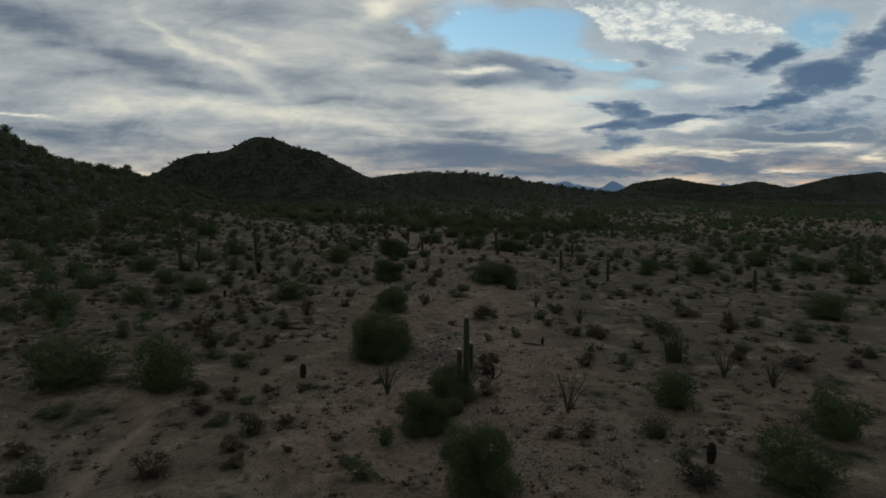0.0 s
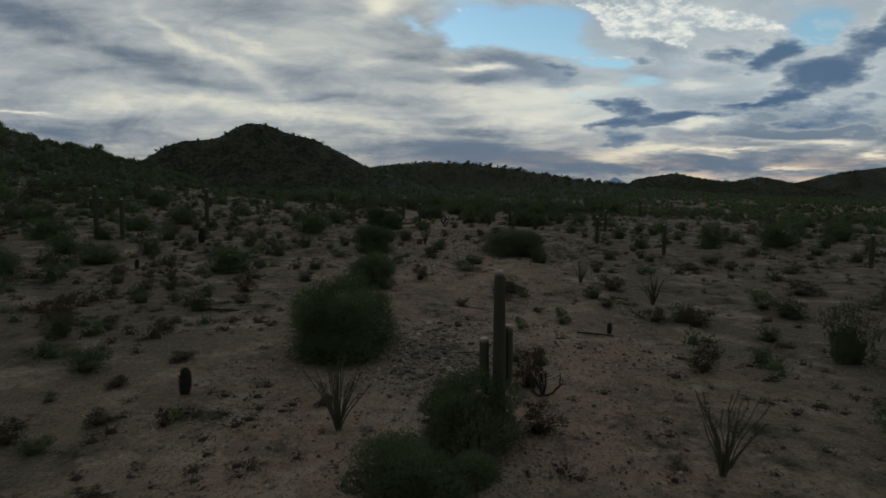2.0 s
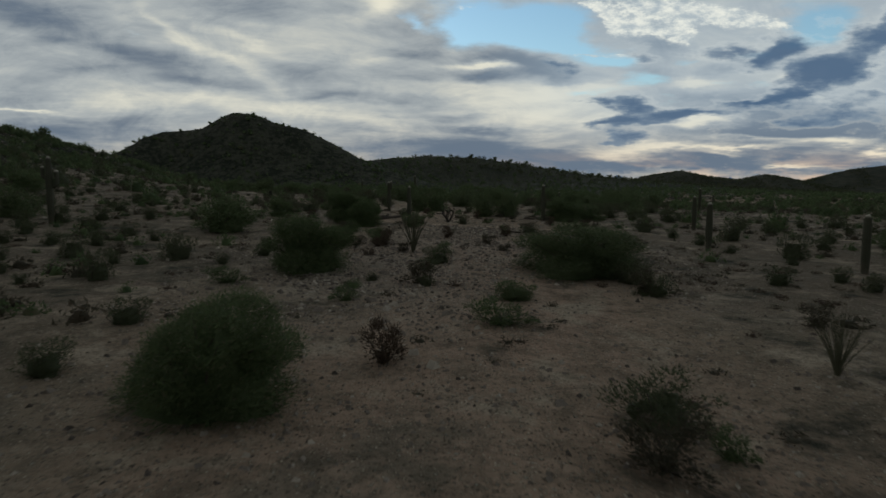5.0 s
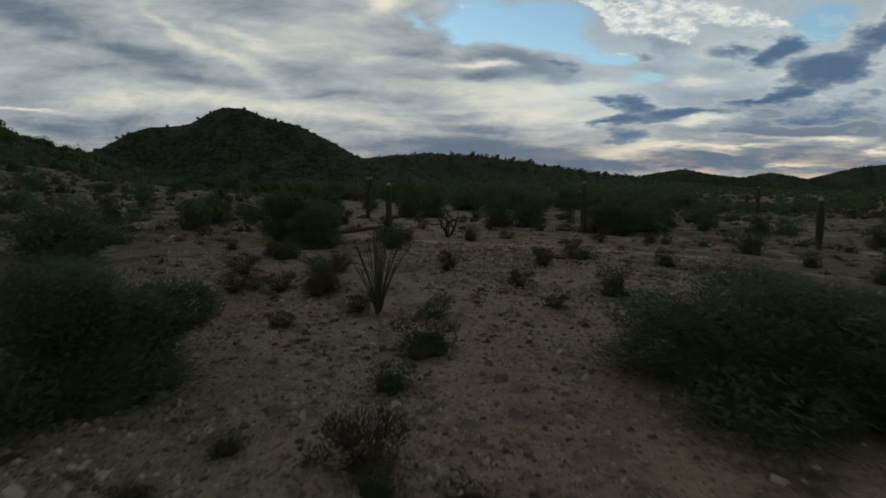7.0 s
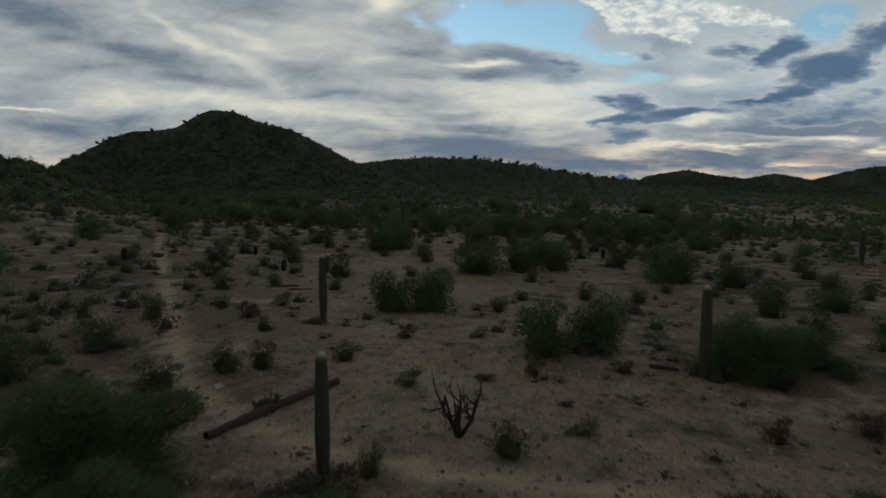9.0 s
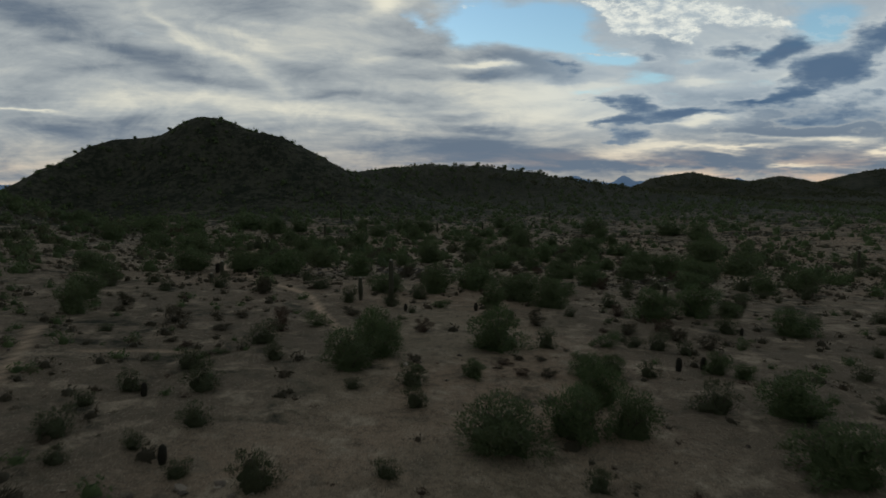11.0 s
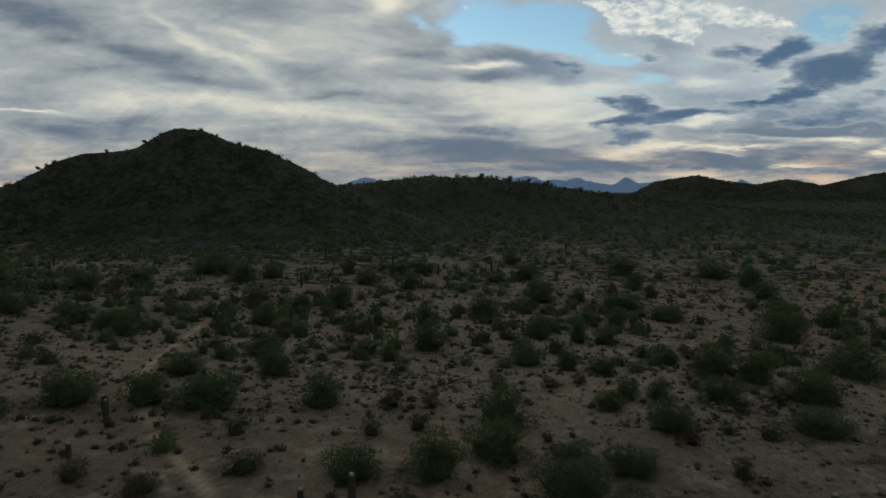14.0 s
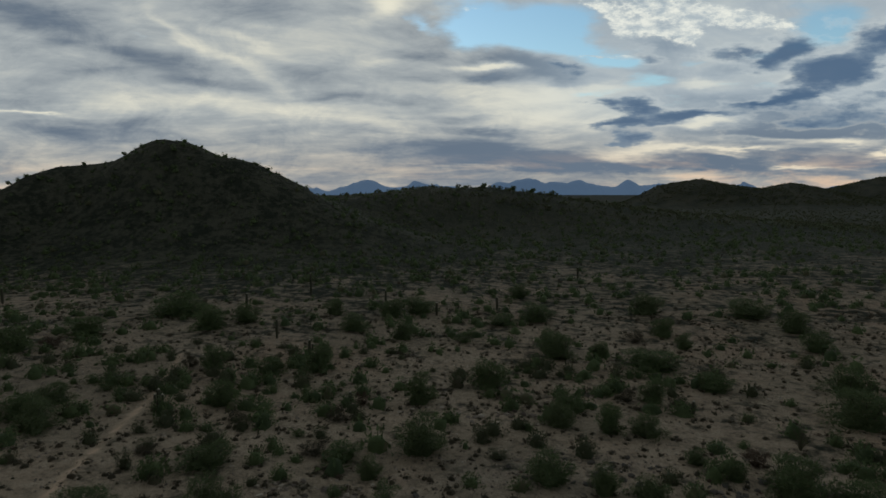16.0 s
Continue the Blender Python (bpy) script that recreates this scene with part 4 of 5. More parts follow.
for sx, sy, sh, sr in ((-108.1, 309.8, 3.8, 0.25), (-47.2, 302.3, 3.6, 0.24), (-34.2, 280.4, 3.7, 0.22), (-36.9, 320.2, 5.4, 0.26), (27.9, 252.5, 2.6, 0.22), (-4.7, 303.7, 3.0, 0.24),
                       (-98.0, 292.8, 3.2, 0.24), (9.5, 312.3, 3.0, 0.24), (-17.4, 314.6, 3.0, 0.24), (38.3, 358.8, 3.6, 0.26), (-15.0, 248.0, 2.0, 0.22), (31.3, 248.5, 1.9, 0.22)):
    saguaro(sx, sy, sh, sr, (), "distant dark saguaro column standing above low scrub", lean=0.01)

# ---- barrel cacti ----
for bx, by, bh in ((-10.4, 49.1, 1.0), (13.2, 36.5, 1.05), (-25.6, 89.1, 1.5), (-25.2, 75.0, 0.75), (8.3, 59.2, 0.6), (30.6, 61.7, 0.5), (32.3, 91.5, 0.7), (-25.7, 143.5, 1.1),
                   (-13.7, 144.3, 0.9), (1.7, 180.5, 0.85), (-5.5, 179.7, 0.75), (25.4, 173.0, 0.7), (-33.4, 202.7, 1.4), (-29.0, 214.5, 1.1), (15.4, 161.4, 1.0), (17.4, 162.0, 0.95), (-18.3, 151.9, 0.8)):
    barrel(bx, by, bh)

# ---- ocotillos ----
OCO = [ocotillo(21, 27), ocotillo(22, 23), ocotillo(23, 30)]
set_out(OCO, [(-4.1, 46.1, 2.5, 2.45), (7.4, 43.6, 2.5, 2.8), (13.2, 66.7, 2.3, 2.2), (9.8, 73.0, 1.9, 1.8), (20.2, 50.4, 2.4, 2.4), (22.6, 48.1, 2.3, 2.1),
              (-2.8, 94.9, 2.3, 2.75), (-0.4, 104.0, 1.2, 1.0), (38.9, 236.6, 3.0, 3.0), (26.7, 253.0, 2.6, 2.4)], np.random.default_rng(4))

# ---- dead wood ----
dead_shrub(-0.6, 115.2, 2.3, 1.7, 5)
dead_shrub(3.2, 49.6, 1.7, 1.2, 6, "dead brown brush heap beside the tall saguaro")
log(-8.0, 114.5, -5.0, 119.4, 0.14, "long fallen saguaro trunk lying across bare soil")
log(-15.6, 62.5, -12.9, 62.5, 0.06, "thin weathered branch lying on gravel", "fallen_branch")
log(6.6, 59.4, 8.4, 58.6, 0.05, "thin weathered branch lying on gravel", "fallen_branch")
log(-12.8, 137.6, -11.0, 138.0, 0.06, "pale weathered cactus ribs lying on stony soil", "fallen_branch")
log(-11.4, 136.8, -9.9, 137.0, 0.05, "pale weathered cactus ribs lying on stony soil", "fallen_branch")
log(7.6, 122.6, 8.7, 122.3, 0.09, "short dark piece of fallen wood", "fallen_branch")
log(4.1, 107.6, 5.4, 107.1, 0.07, "short dark piece of fallen wood", "fallen_branch")

# ---- bushes ----
GREEN = [bush(50 + i, "palo_verde_bush", lab, "bush", "green bushes", PALO, BARK, 15, 2900, 0.050, 0.0066, 0.75, 0.22, 1.0, 3, (70, 0.062, 0.014), 0)
         for i, lab in enumerate(("dense rounded green palo verde bush on bare soil", "broad dusky green palo verde bush with feathery twigs",
                                  "spreading green palo verde bush with an uneven crown", "dark green rounded desert bush with fine leaves"))]
FULL = [bush(60 + i, "palo_verde_bush", lab, "bush", "green bushes", PALO, BARK, 18, 31000, 0.027, 0.0027, 0.70, 0.16, 1.0, 5, (420, 0.036, 0.007), 1, (0.42, 0.74))
        for i, lab in enumerate(("large feathery palo verde bush beside a rock slab patch", "large spreading dark green palo verde bush on gravel", "big dense palo verde bush with fine twigs"))]
OPEN = [bush(70 + i, "creosote_bush", lab, "bush", "creosote bushes", CREO, BARK, 9, 1050, 0.066, 0.0092, 1.0, 0.12, 1.0, 2, (32, 0.070, 0.016), 0, (0.35, 0.62))
        for i, lab in enumerate(("loose olive creosote bush with upright twigs", "open grey-green creosote bush rooted in gravel", "ragged olive creosote bush among stones"))]
LOW = [bush(90 + i, "low_shrub", lab, "shrub", "low shrubs", mat, BARK, 7, 1350, 0.088, 0.0095, 0.8, 0.12, 0.9, 1, (26, 0.09, 0.022), 0, (0.14, 0.36))
       for i, (lab, mat) in enumerate((("low grey-brown bursage shrub on open soil", BURSAGE), ("small dry brown shrub with thin twigs", DRY), ("low dusky olive shrub on gravel", PALO), ("small rounded grey-green shrub", BURSAGE)))]

# places along the flight: x, y, width, height
FULL_AT_1 = [
    (0.1, 45.2, 3.5, 2.6), (1.3, 33.2, 4.4, 3.6), (-1.2, 40.5, 4.2, 2.3), (-5.6, 55.0, 6.2, 4.05), (-5.9, 70.3, 4.8, 2.8), (-7.7, 88.2, 5.2, 3.2),
    (6.7, 89.4, 7.2, 3.0), (-7.6, 108.2, 3.3, 2.4), (-9.5, 111.6, 5.4, 2.9), (11.6, 122.1, 4.4, 2.7)]
PALO_AT_1 = [
    (16.0, 33.9, 4.4, 3.0), (21.9, 40.3, 4.2, 3.2), (14.4, 44.6, 3.4, 2.7), (-19.2, 46.6, 4.9, 4.2), (-26.1, 47.3, 7.4, 3.3), (-37.1, 64.0, 4.3, 2.7),
    (39.9, 69.8, 5.9, 3.0), (-33.3, 71.0, 3.6, 1.8), (-17.8, 75.2, 4.3, 2.2), (-29.5, 77.3, 4.0, 1.7), (-40.1, 86.7, 5.2, 2.2), (58.7, 92.7, 5.6, 3.2),
    (29.9, 96.7, 3.4, 2.9), (-47.1, 96.8, 5.0, 2.5), (38.6, 98.4, 6.0, 3.4), (32.6, 102.1, 3.3, 1.7), (56.8, 103.2, 5.4, 2.7), (52.7, 109.3, 5.7, 2.9),
    (14.6, 123.4, 3.9, 2.0), (-4.3, 132.3, 3.3, 2.6), (-1.9, 132.8, 3.3, 2.7), (23.6, 135.7, 3.2, 1.8), (20.8, 143.3, 3.4, 2.1), (16.7, 145.0, 4.9, 3.1)]
PALO_AT_2 = [
    (1.5, 147.5, 5.2, 2.6), (5.4, 148.7, 3.8, 3.1), (8.4, 149.2, 3.4, 2.7), (-36.0, 156.6, 3.3, 2.2), (-7.7, 158.9, 4.6, 2.9), (7.8, 153.8, 3.3, 3.1), (18.9, 152.8, 4.6, 3.0),
    (-6.6, 165.6, 4.3, 3.2), (2.5, 165.4, 5.0, 3.6), (-33.9, 170.8, 3.6, 3.4), (-36.8, 177.2, 4.5, 3.0), (30.8, 174.2, 5.2, 2.7), (19.5, 179.0, 4.7, 3.6), (24.9, 182.0, 5.0, 3.9),
    (3.5, 182.6, 3.2, 2.8), (10.0, 184.6, 4.8, 3.6), (7.0, 188.6, 6.2, 3.6), (-8.7, 191.2, 4.9, 2.7), (-2.7, 192.0, 5.0, 3.9), (41.3, 200.2, 4.4, 3.1),
    (3.2, 203.4, 5.9, 3.9), (-37.8, 204.5, 6.7, 3.7), (-30.7, 205.2, 5.5, 3.4), (-25.0, 205.8, 7.4, 3.7), (-14.1, 206.9, 4.7, 3.8), (14.7, 209.2, 3.9, 2.2)]
PALO_AT_3 = [
    (17.4, 213.0, 3.7, 2.4), (21.2, 213.3, 3.7, 2.4), (37.8, 213.5, 7.5, 3.7), (-32.1, 216.3, 5.6, 2.8), (41.2, 217.3, 3.4, 2.8), (-21.9, 217.6, 5.1, 3.7),
    (35.6, 221.2, 5.4, 4.2), (30.8, 223.2, 5.0, 4.2), (13.4, 224.7, 3.8, 3.2), (50.3, 225.4, 10.3, 4.3), (32.7, 226.2, 5.8, 4.2), (8.4, 226.9, 5.9, 3.3),
    (-4.7, 233.4, 7.5, 4.7), (-52.6, 238.4, 6.9, 3.1), (-59.3, 239.1, 6.2, 3.1), (-68.8, 239.9, 6.0, 4.0), (18.1, 240.6, 3.9, 4.3), (12.2, 242.8, 4.8, 3.6),
    (51.9, 245.5, 9.8, 5.3), (-31.8, 246.1, 5.0, 3.8), (-5.7, 249.8, 5.2, 4.8), (-82.8, 251.8, 6.6, 3.3), (65.3, 254.5, 5.4, 4.5), (4.3, 258.0, 6.6, 4.7)]
PALO_AT_4 = [
    (3.4, 124.0, 3.2, 2.8), (6.0, 125.1, 3.2, 2.8),
    (38.3, 258.9, 6.6, 2.8), (-71.1, 261.8, 6.9, 4.9), (17.6, 275.0, 7.9, 5.3), (25.2, 276.1, 4.4, 3.3), (-68.2, 277.1, 7.9, 3.9), (16.9, 280.0, 5.7, 4.6),
    (42.6, 281.8, 4.0, 3.5), (-21.1, 289.7, 7.4, 3.7), (-14.8, 302.6, 6.8, 4.1)]
CREO_AT_1 = [
    (-19.9, 34.2, 2.4, 1.6), (0.3, 43.0, 2.4, 2.1), (3.7, 53.6, 1.0, 0.7), (-1.1, 91.3, 2.2, 1.1), (8.2, 86.3, 2.4, 1.3), (8.3, 83.2, 2.0, 1.1), (2.6, 53.9, 0.9, 0.6), (17.9, 54.4, 2.7, 3.2), (13.5, 62.2, 1.9, 1.3),
    (-27.4, 82.3, 3.0, 1.9), (-1.7, 84.5, 1.0, 0.6), (-4.3, 85.8, 0.8, 0.5), (-1.9, 88.6, 1.3, 0.8), (-29.5, 90.4, 2.7, 1.8), (5.6, 98.7, 1.9, 1.3),
    (10.1, 106.0, 1.7, 1.0), (-3.0, 112.7, 1.0, 1.0), (0.8, 114.2, 1.6, 1.1), (-11.1, 118.2, 2.0, 1.2), (-16.8, 118.3, 3.1, 2.3), (-9.5, 120.2, 1.5, 1.3),
    (-8.3, 120.7, 1.3, 1.3), (-5.2, 122.2, 1.4, 0.9), (-15.5, 122.4, 2.9, 1.3), (-15.8, 127.7, 1.4, 1.4)]
CREO_AT_2 = [
    (20.5, 137.0, 3.0, 1.9), (6.7, 166.2, 2.2, 1.8), (14.6, 153.2, 3.0, 2.0), (-11.8, 182.9, 2.3, 2.1)]
LOW_AT_1 = [
    (11.5, 34.3, 2.7, 1.3), (-14.2, 34.5, 2.0, 1.2), (-4.3, 34.7, 1.6, 1.2), (-5.3, 36.0, 1.1, 0.5), (-8.5, 37.3, 0.7, 0.4), (-22.9, 37.8, 1.8, 0.7),
    (-3.6, 38.5, 1.5, 1.2), (-11.2, 39.8, 1.9, 1.4), (6.0, 39.8, 1.4, 0.6), (7.7, 39.8, 1.3, 0.8), (-23.9, 42.3, 2.2, 1.0), (-16.5, 45.6, 1.7, 1.0),
    (-12.1, 46.3, 1.1, 0.5), (2.5, 46.3, 1.7, 1.1), (-9.7, 46.8, 0.7, 0.5), (-4.9, 48.3, 0.9, 0.4), (-13.3, 49.8, 1.0, 0.5), (2.8, 50.6, 2.1, 1.7),
    (-15.7, 51.6, 2.3, 1.3), (26.9, 52.4, 2.8, 1.2), (10.7, 52.6, 1.7, 1.3), (31.5, 53.1, 1.8, 0.9), (13.8, 54.1, 1.3, 0.9), (23.3, 54.4, 1.8, 1.4)]
LOW_AT_2 = [
    (-15.3, 58.4, 1.5, 0.7), (-21.0, 58.7, 2.0, 1.5), (3.6, 59.7, 0.8, 0.8), (0.1, 59.9, 0.6, 0.3), (-10.9, 60.1, 0.9, 0.4), (13.7, 60.9, 2.0, 1.1),
    (6.2, 61.4, 1.0, 1.1), (11.8, 62.2, 1.5, 0.9), (-23.6, 63.2, 1.3, 0.7), (26.5, 63.2, 2.1, 2.1), (33.6, 63.5, 2.1, 1.1), (5.2, 63.9, 0.8, 0.4),
    (0.5, 64.7, 0.9, 0.6), (-13.5, 64.9, 1.3, 0.6), (19.7, 65.2, 2.2, 1.4), (9.9, 65.7, 1.3, 0.7), (3.4, 68.0, 1.9, 1.1), (-14.4, 68.4, 1.7, 1.2),
    (4.9, 68.5, 1.0, 0.7), (25.0, 70.2, 3.0, 1.2), (11.5, 70.5, 2.1, 1.2), (-2.5, 73.5, 1.6, 1.3), (1.2, 77.8, 2.3, 1.0), (12.3, 78.1, 1.3, 1.0)]
LOW_AT_3 = [
    (21.3, 80.9, 2.2, 0.7), (25.1, 81.1, 1.5, 0.9), (-10.5, 83.8, 1.9, 0.8), (-5.1, 84.3, 0.9, 0.3), (-2.0, 85.3, 1.6, 1.2),
    (-5.4, 93.3, 1.0, 0.5), (-1.0, 94.6, 1.4, 0.8), (-3.4, 95.1, 1.1, 0.7), (3.0, 96.2, 0.9, 0.5), (-5.3, 97.4, 1.2, 0.7), (-7.9, 98.9, 1.1, 0.6),
    (2.2, 99.9, 1.1, 0.8), (-5.5, 103.2, 1.0, 0.6), (-0.7, 103.2, 1.0, 1.0), (4.1, 106.8, 1.1, 0.8), (6.5, 111.3, 1.6, 0.7), (-4.0, 111.5, 2.3, 0.9),
    (9.3, 115.5, 1.1, 0.9), (3.3, 115.7, 1.1, 0.5), (12.8, 116.5, 1.4, 0.9), (3.2, 118.0, 0.7, 0.3), (-14.3, 118.4, 1.2, 0.6), (-2.4, 119.2, 1.0, 0.8)]
LOW_AT_4 = [
    (0.5, 120.2, 1.0, 0.3), (12.2, 120.6, 0.9, 0.6), (2.5, 121.0, 1.0, 1.0), (15.5, 121.8, 1.9, 0.7), (6.3, 122.0, 1.2, 0.5), (9.0, 125.3, 0.7, 0.3),
    (-2.9, 126.0, 1.1, 0.7), (0.6, 126.3, 1.1, 0.5), (-7.7, 128.3, 1.5, 0.4), (7.5, 128.3, 1.0, 0.5), (-11.5, 129.0, 1.5, 0.9), (-10.5, 132.0, 1.3, 0.9),
    (9.8, 132.4, 1.3, 0.7), (-17.8, 139.8, 2.4, 1.1), (-8.9, 164.6, 1.5, 0.7), (11.7, 167.1, 2.6, 1.3), (-19.7, 167.6, 2.0, 0.7), (20.3, 167.7, 1.9, 1.3),
    (-15.0, 168.1, 2.2, 1.7), (23.4, 168.4, 1.7, 1.0), (-24.4, 169.3, 2.4, 1.5), (18.5, 170.4, 2.4, 1.4), (-3.2, 170.5, 2.1, 1.2), (-12.5, 170.9, 2.5, 1.4)]
LOW_AT_5 = [
    (14.8, 171.6, 1.6, 1.3), (-19.8, 172.6, 1.5, 0.7), (18.6, 173.7, 2.3, 1.3), (5.1, 174.3, 1.2, 0.8), (7.1, 174.6, 1.8, 1.2), (-31.6, 175.0, 2.0, 1.4),
    (-16.9, 175.1, 2.0, 0.7), (-5.5, 175.5, 1.2, 0.4), (-7.1, 175.7, 1.0, 0.3), (-10.5, 176.4, 2.4, 0.9), (16.2, 180.4, 2.0, 1.2), (-2.0, 181.8, 2.1, 0.9),
    (30.1, 185.3, 2.9, 1.5), (-21.7, 185.4, 2.5, 2.2), (19.5, 200.0, 2.5, 1.7), (-22.8, 204.1, 2.2, 1.3), (-7.1, 207.5, 2.8, 1.9), (-3.4, 207.8, 2.4, 1.9),
    (34.0, 212.9, 2.6, 1.6), (4.1, 215.9, 3.3, 1.9), (9.6, 216.2, 2.8, 1.4), (26.8, 217.6, 2.3, 1.1), (13.4, 218.0, 2.3, 1.3), (-7.4, 220.8, 3.0, 1.8)]
LOW_AT_6 = [
    (-33.4, 229.5, 2.7, 1.4), (-16.1, 231.9, 4.2, 1.5), (31.5, 232.2, 3.1, 2.0), (-19.2, 236.4, 2.2, 1.2), (-28.0, 240.6, 3.1, 1.4), (-15.7, 242.2, 3.2, 1.8),
    (-13.4, 248.7, 2.6, 1.7), (-48.9, 249.2, 2.6, 1.2), (23.6, 252.9, 3.6, 2.1), (-42.6, 262.0, 2.9, 2.2), (-68.5, 267.4, 4.1, 1.9), (1.0, 282.8, 4.7, 2.8),
    (34.7, 286.5, 4.8, 2.4)]
GREEN_AT_1 = [
    (-41.1, 79.4, 3.7, 1.2), (-34.0, 80.1, 3.7, 2.1), (-45.6, 80.7, 3.2, 2.2), (2.1, 82.0, 2.0, 0.9), (-36.1, 96.9, 4.7, 1.9), (-16.8, 101.2, 5.0, 2.9),
    (-33.5, 103.3, 4.3, 2.6), (-16.2, 113.6, 2.9, 2.1), (-44.9, 121.0, 5.1, 2.6), (0.6, 158.0, 2.0, 1.4), (8.3, 159.0, 2.6, 1.8), (10.2, 159.7, 2.3, 1.6),
    (19.4, 159.9, 1.8, 1.2), (17.9, 161.0, 2.2, 1.7), (-6.4, 162.3, 4.4, 3.7), (28.5, 182.0, 3.1, 1.8), (-40.9, 188.9, 3.5, 2.6), (8.0, 193.8, 5.1, 2.7),
    (12.5, 194.3, 5.1, 2.4), (-46.8, 195.6, 6.5, 2.7), (2.1, 196.0, 6.5, 3.3), (48.1, 202.7, 5.8, 3.8), (18.8, 203.4, 5.8, 3.1), (33.2, 204.1, 6.6, 2.7)]
GREEN_AT_2 = [
    (27.5, 212.7, 5.7, 3.2), (17.4, 223.5, 4.7, 2.4)]
BROWN_AT_1 = [
    (-19.7, 56.3, 2.0, 1.4), (-28.0, 58.1, 2.0, 1.4), (-19.7, 64.5, 1.7, 0.8), (-28.3, 69.1, 1.8, 1.4), (12.7, 159.8, 1.8, 1.2), (-15.3, 164.3, 3.1, 1.9),
    (-28.1, 165.5, 1.8, 0.6), (17.7, 165.9, 1.8, 1.3), (15.8, 166.9, 2.6, 1.8), (14.0, 167.4, 1.9, 1.0), (13.7, 169.5, 1.6, 0.5), (15.2, 173.2, 2.0, 0.7),
    (-22.3, 187.5, 2.9, 1.5), (-16.9, 191.6, 3.7, 1.8)]
SMALL_AT_1 = [
    (-14.2, 44.8, 1.4, 1.0), (-9.9, 46.2, 0.6, 0.7), (-14.8, 48.0, 0.6, 0.4), (-12.4, 53.6, 1.5, 0.4), (-18.8, 59.5, 1.1, 0.4), (-23.3, 60.5, 1.1, 0.6),
    (-29.7, 65.7, 1.5, 0.6), (-19.5, 68.1, 1.3, 0.7), (-22.8, 72.1, 1.1, 0.5), (-25.4, 73.0, 1.4, 0.7), (-4.8, 81.2, 1.3, 0.9), (7.9, 83.5, 1.2, 1.3),
    (5.7, 158.6, 1.5, 0.6), (3.9, 158.8, 1.2, 0.5), (-3.2, 158.9, 1.2, 0.6), (-18.2, 160.7, 1.0, 0.3), (-3.5, 160.9, 1.1, 0.7), (2.9, 161.0, 1.3, 0.4),
    (-17.4, 161.2, 1.4, 0.4), (5.6, 162.0, 1.0, 0.4), (4.0, 162.2, 1.0, 0.4), (-20.4, 162.4, 1.5, 0.4), (8.7, 163.1, 1.4, 0.6), (-21.9, 163.4, 1.4, 0.4)]
SMALL_AT_3 = [
    (-6.9, 98.9, 1.5, 0.8), (-4.9, 97.9, 1.4, 1.1), (-6.0, 101.9, 1.5, 0.8), (-8.6, 104.8, 1.8, 0.9), (-9.0, 101.0, 1.7, 0.8), (-8.3, 97.6, 1.5, 0.7),
    (-13.5, 41.0, 1.6, 0.7), (-11.6, 37.6, 1.5, 0.8), (-15.2, 42.6, 1.7, 0.9), (-9.6, 41.5, 1.2, 0.5), (-12.9, 44.2, 1.3, 0.6), (-10.6, 35.6, 1.4, 0.8)]
SMALL_AT_2 = [
    (-31.0, 172.8, 1.3, 0.5), (12.9, 172.9, 1.3, 0.4), (14.3, 176.6, 1.0, 0.6), (7.7, 179.0, 1.5, 0.9)]
GREEN_TWO_1 = [
    (-5.4, 99.1, 1.3, 1.2), (-8.2, 104.7, 1.8, 0.8), (-3.6, 109.4, 2.0, 1.5), (-9.6, 226.2, 2.9, 2.6), (-26.3, 227.7, 6.3, 2.6), (27.7, 228.2, 2.4, 2.4),
    (-13.0, 230.6, 4.9, 2.3), (25.2, 232.2, 3.2, 1.9), (-49.0, 235.1, 5.9, 3.4), (22.3, 240.5, 5.0, 2.7), (-52.5, 243.8, 5.2, 2.9), (13.4, 246.6, 4.6, 3.4),
    (27.2, 252.9, 4.2, 3.7), (58.4, 257.6, 7.8, 4.5), (-29.6, 260.2, 5.4, 3.1), (-38.8, 261.6, 5.5, 4.1), (-22.4, 262.6, 5.6, 5.0), (32.9, 270.2, 11.8, 3.5),
    (66.6, 280.1, 6.6, 4.3), (-10.9, 284.1, 5.7, 4.0), (-48.9, 285.3, 8.0, 5.5), (42.0, 291.4, 6.1, 4.3), (-43.8, 292.1, 7.3, 4.2), (70.1, 293.8, 7.4, 5.4)]
GREEN_TWO_2 = [
    (-60.1, 297.6, 15.0, 4.9), (9.6, 298.4, 7.7, 2.5), (-27.2, 301.2, 5.3, 4.1), (17.2, 302.3, 9.2, 4.4), (-8.8, 305.6, 8.1, 4.0), (66.9, 307.5, 12.2, 4.4),
    (44.7, 311.4, 8.4, 5.5), (16.4, 327.5, 7.8, 4.0)]
BROWN_TWO_1 = [
    (11.6, 39.8, 2.3, 1.3), (16.2, 57.9, 1.5, 0.9), (31.7, 60.4, 2.7, 1.1), (37.2, 63.0, 1.7, 1.0), (20.3, 63.2, 2.8, 1.4), (30.6, 66.3, 2.4, 1.0),
    (9.6, 68.2, 1.9, 1.0), (4.0, 69.9, 2.5, 1.3), (29.5, 79.8, 2.2, 0.7), (25.0, 85.2, 3.1, 0.9), (6.2, 107.4, 2.1, 0.7), (-33.8, 226.2, 2.3, 2.1),
    (-34.1, 231.3, 2.5, 1.3), (3.6, 232.0, 2.5, 1.3), (-37.3, 235.7, 2.3, 1.5), (-16.5, 236.4, 2.4, 1.5), (2.3, 236.7, 3.4, 2.4), (-26.1, 238.0, 2.8, 1.8)]
SMALL_TWO_1 = [
    (-5.2, 102.1, 1.2, 0.6), (4.0, 105.3, 1.2, 0.9)]
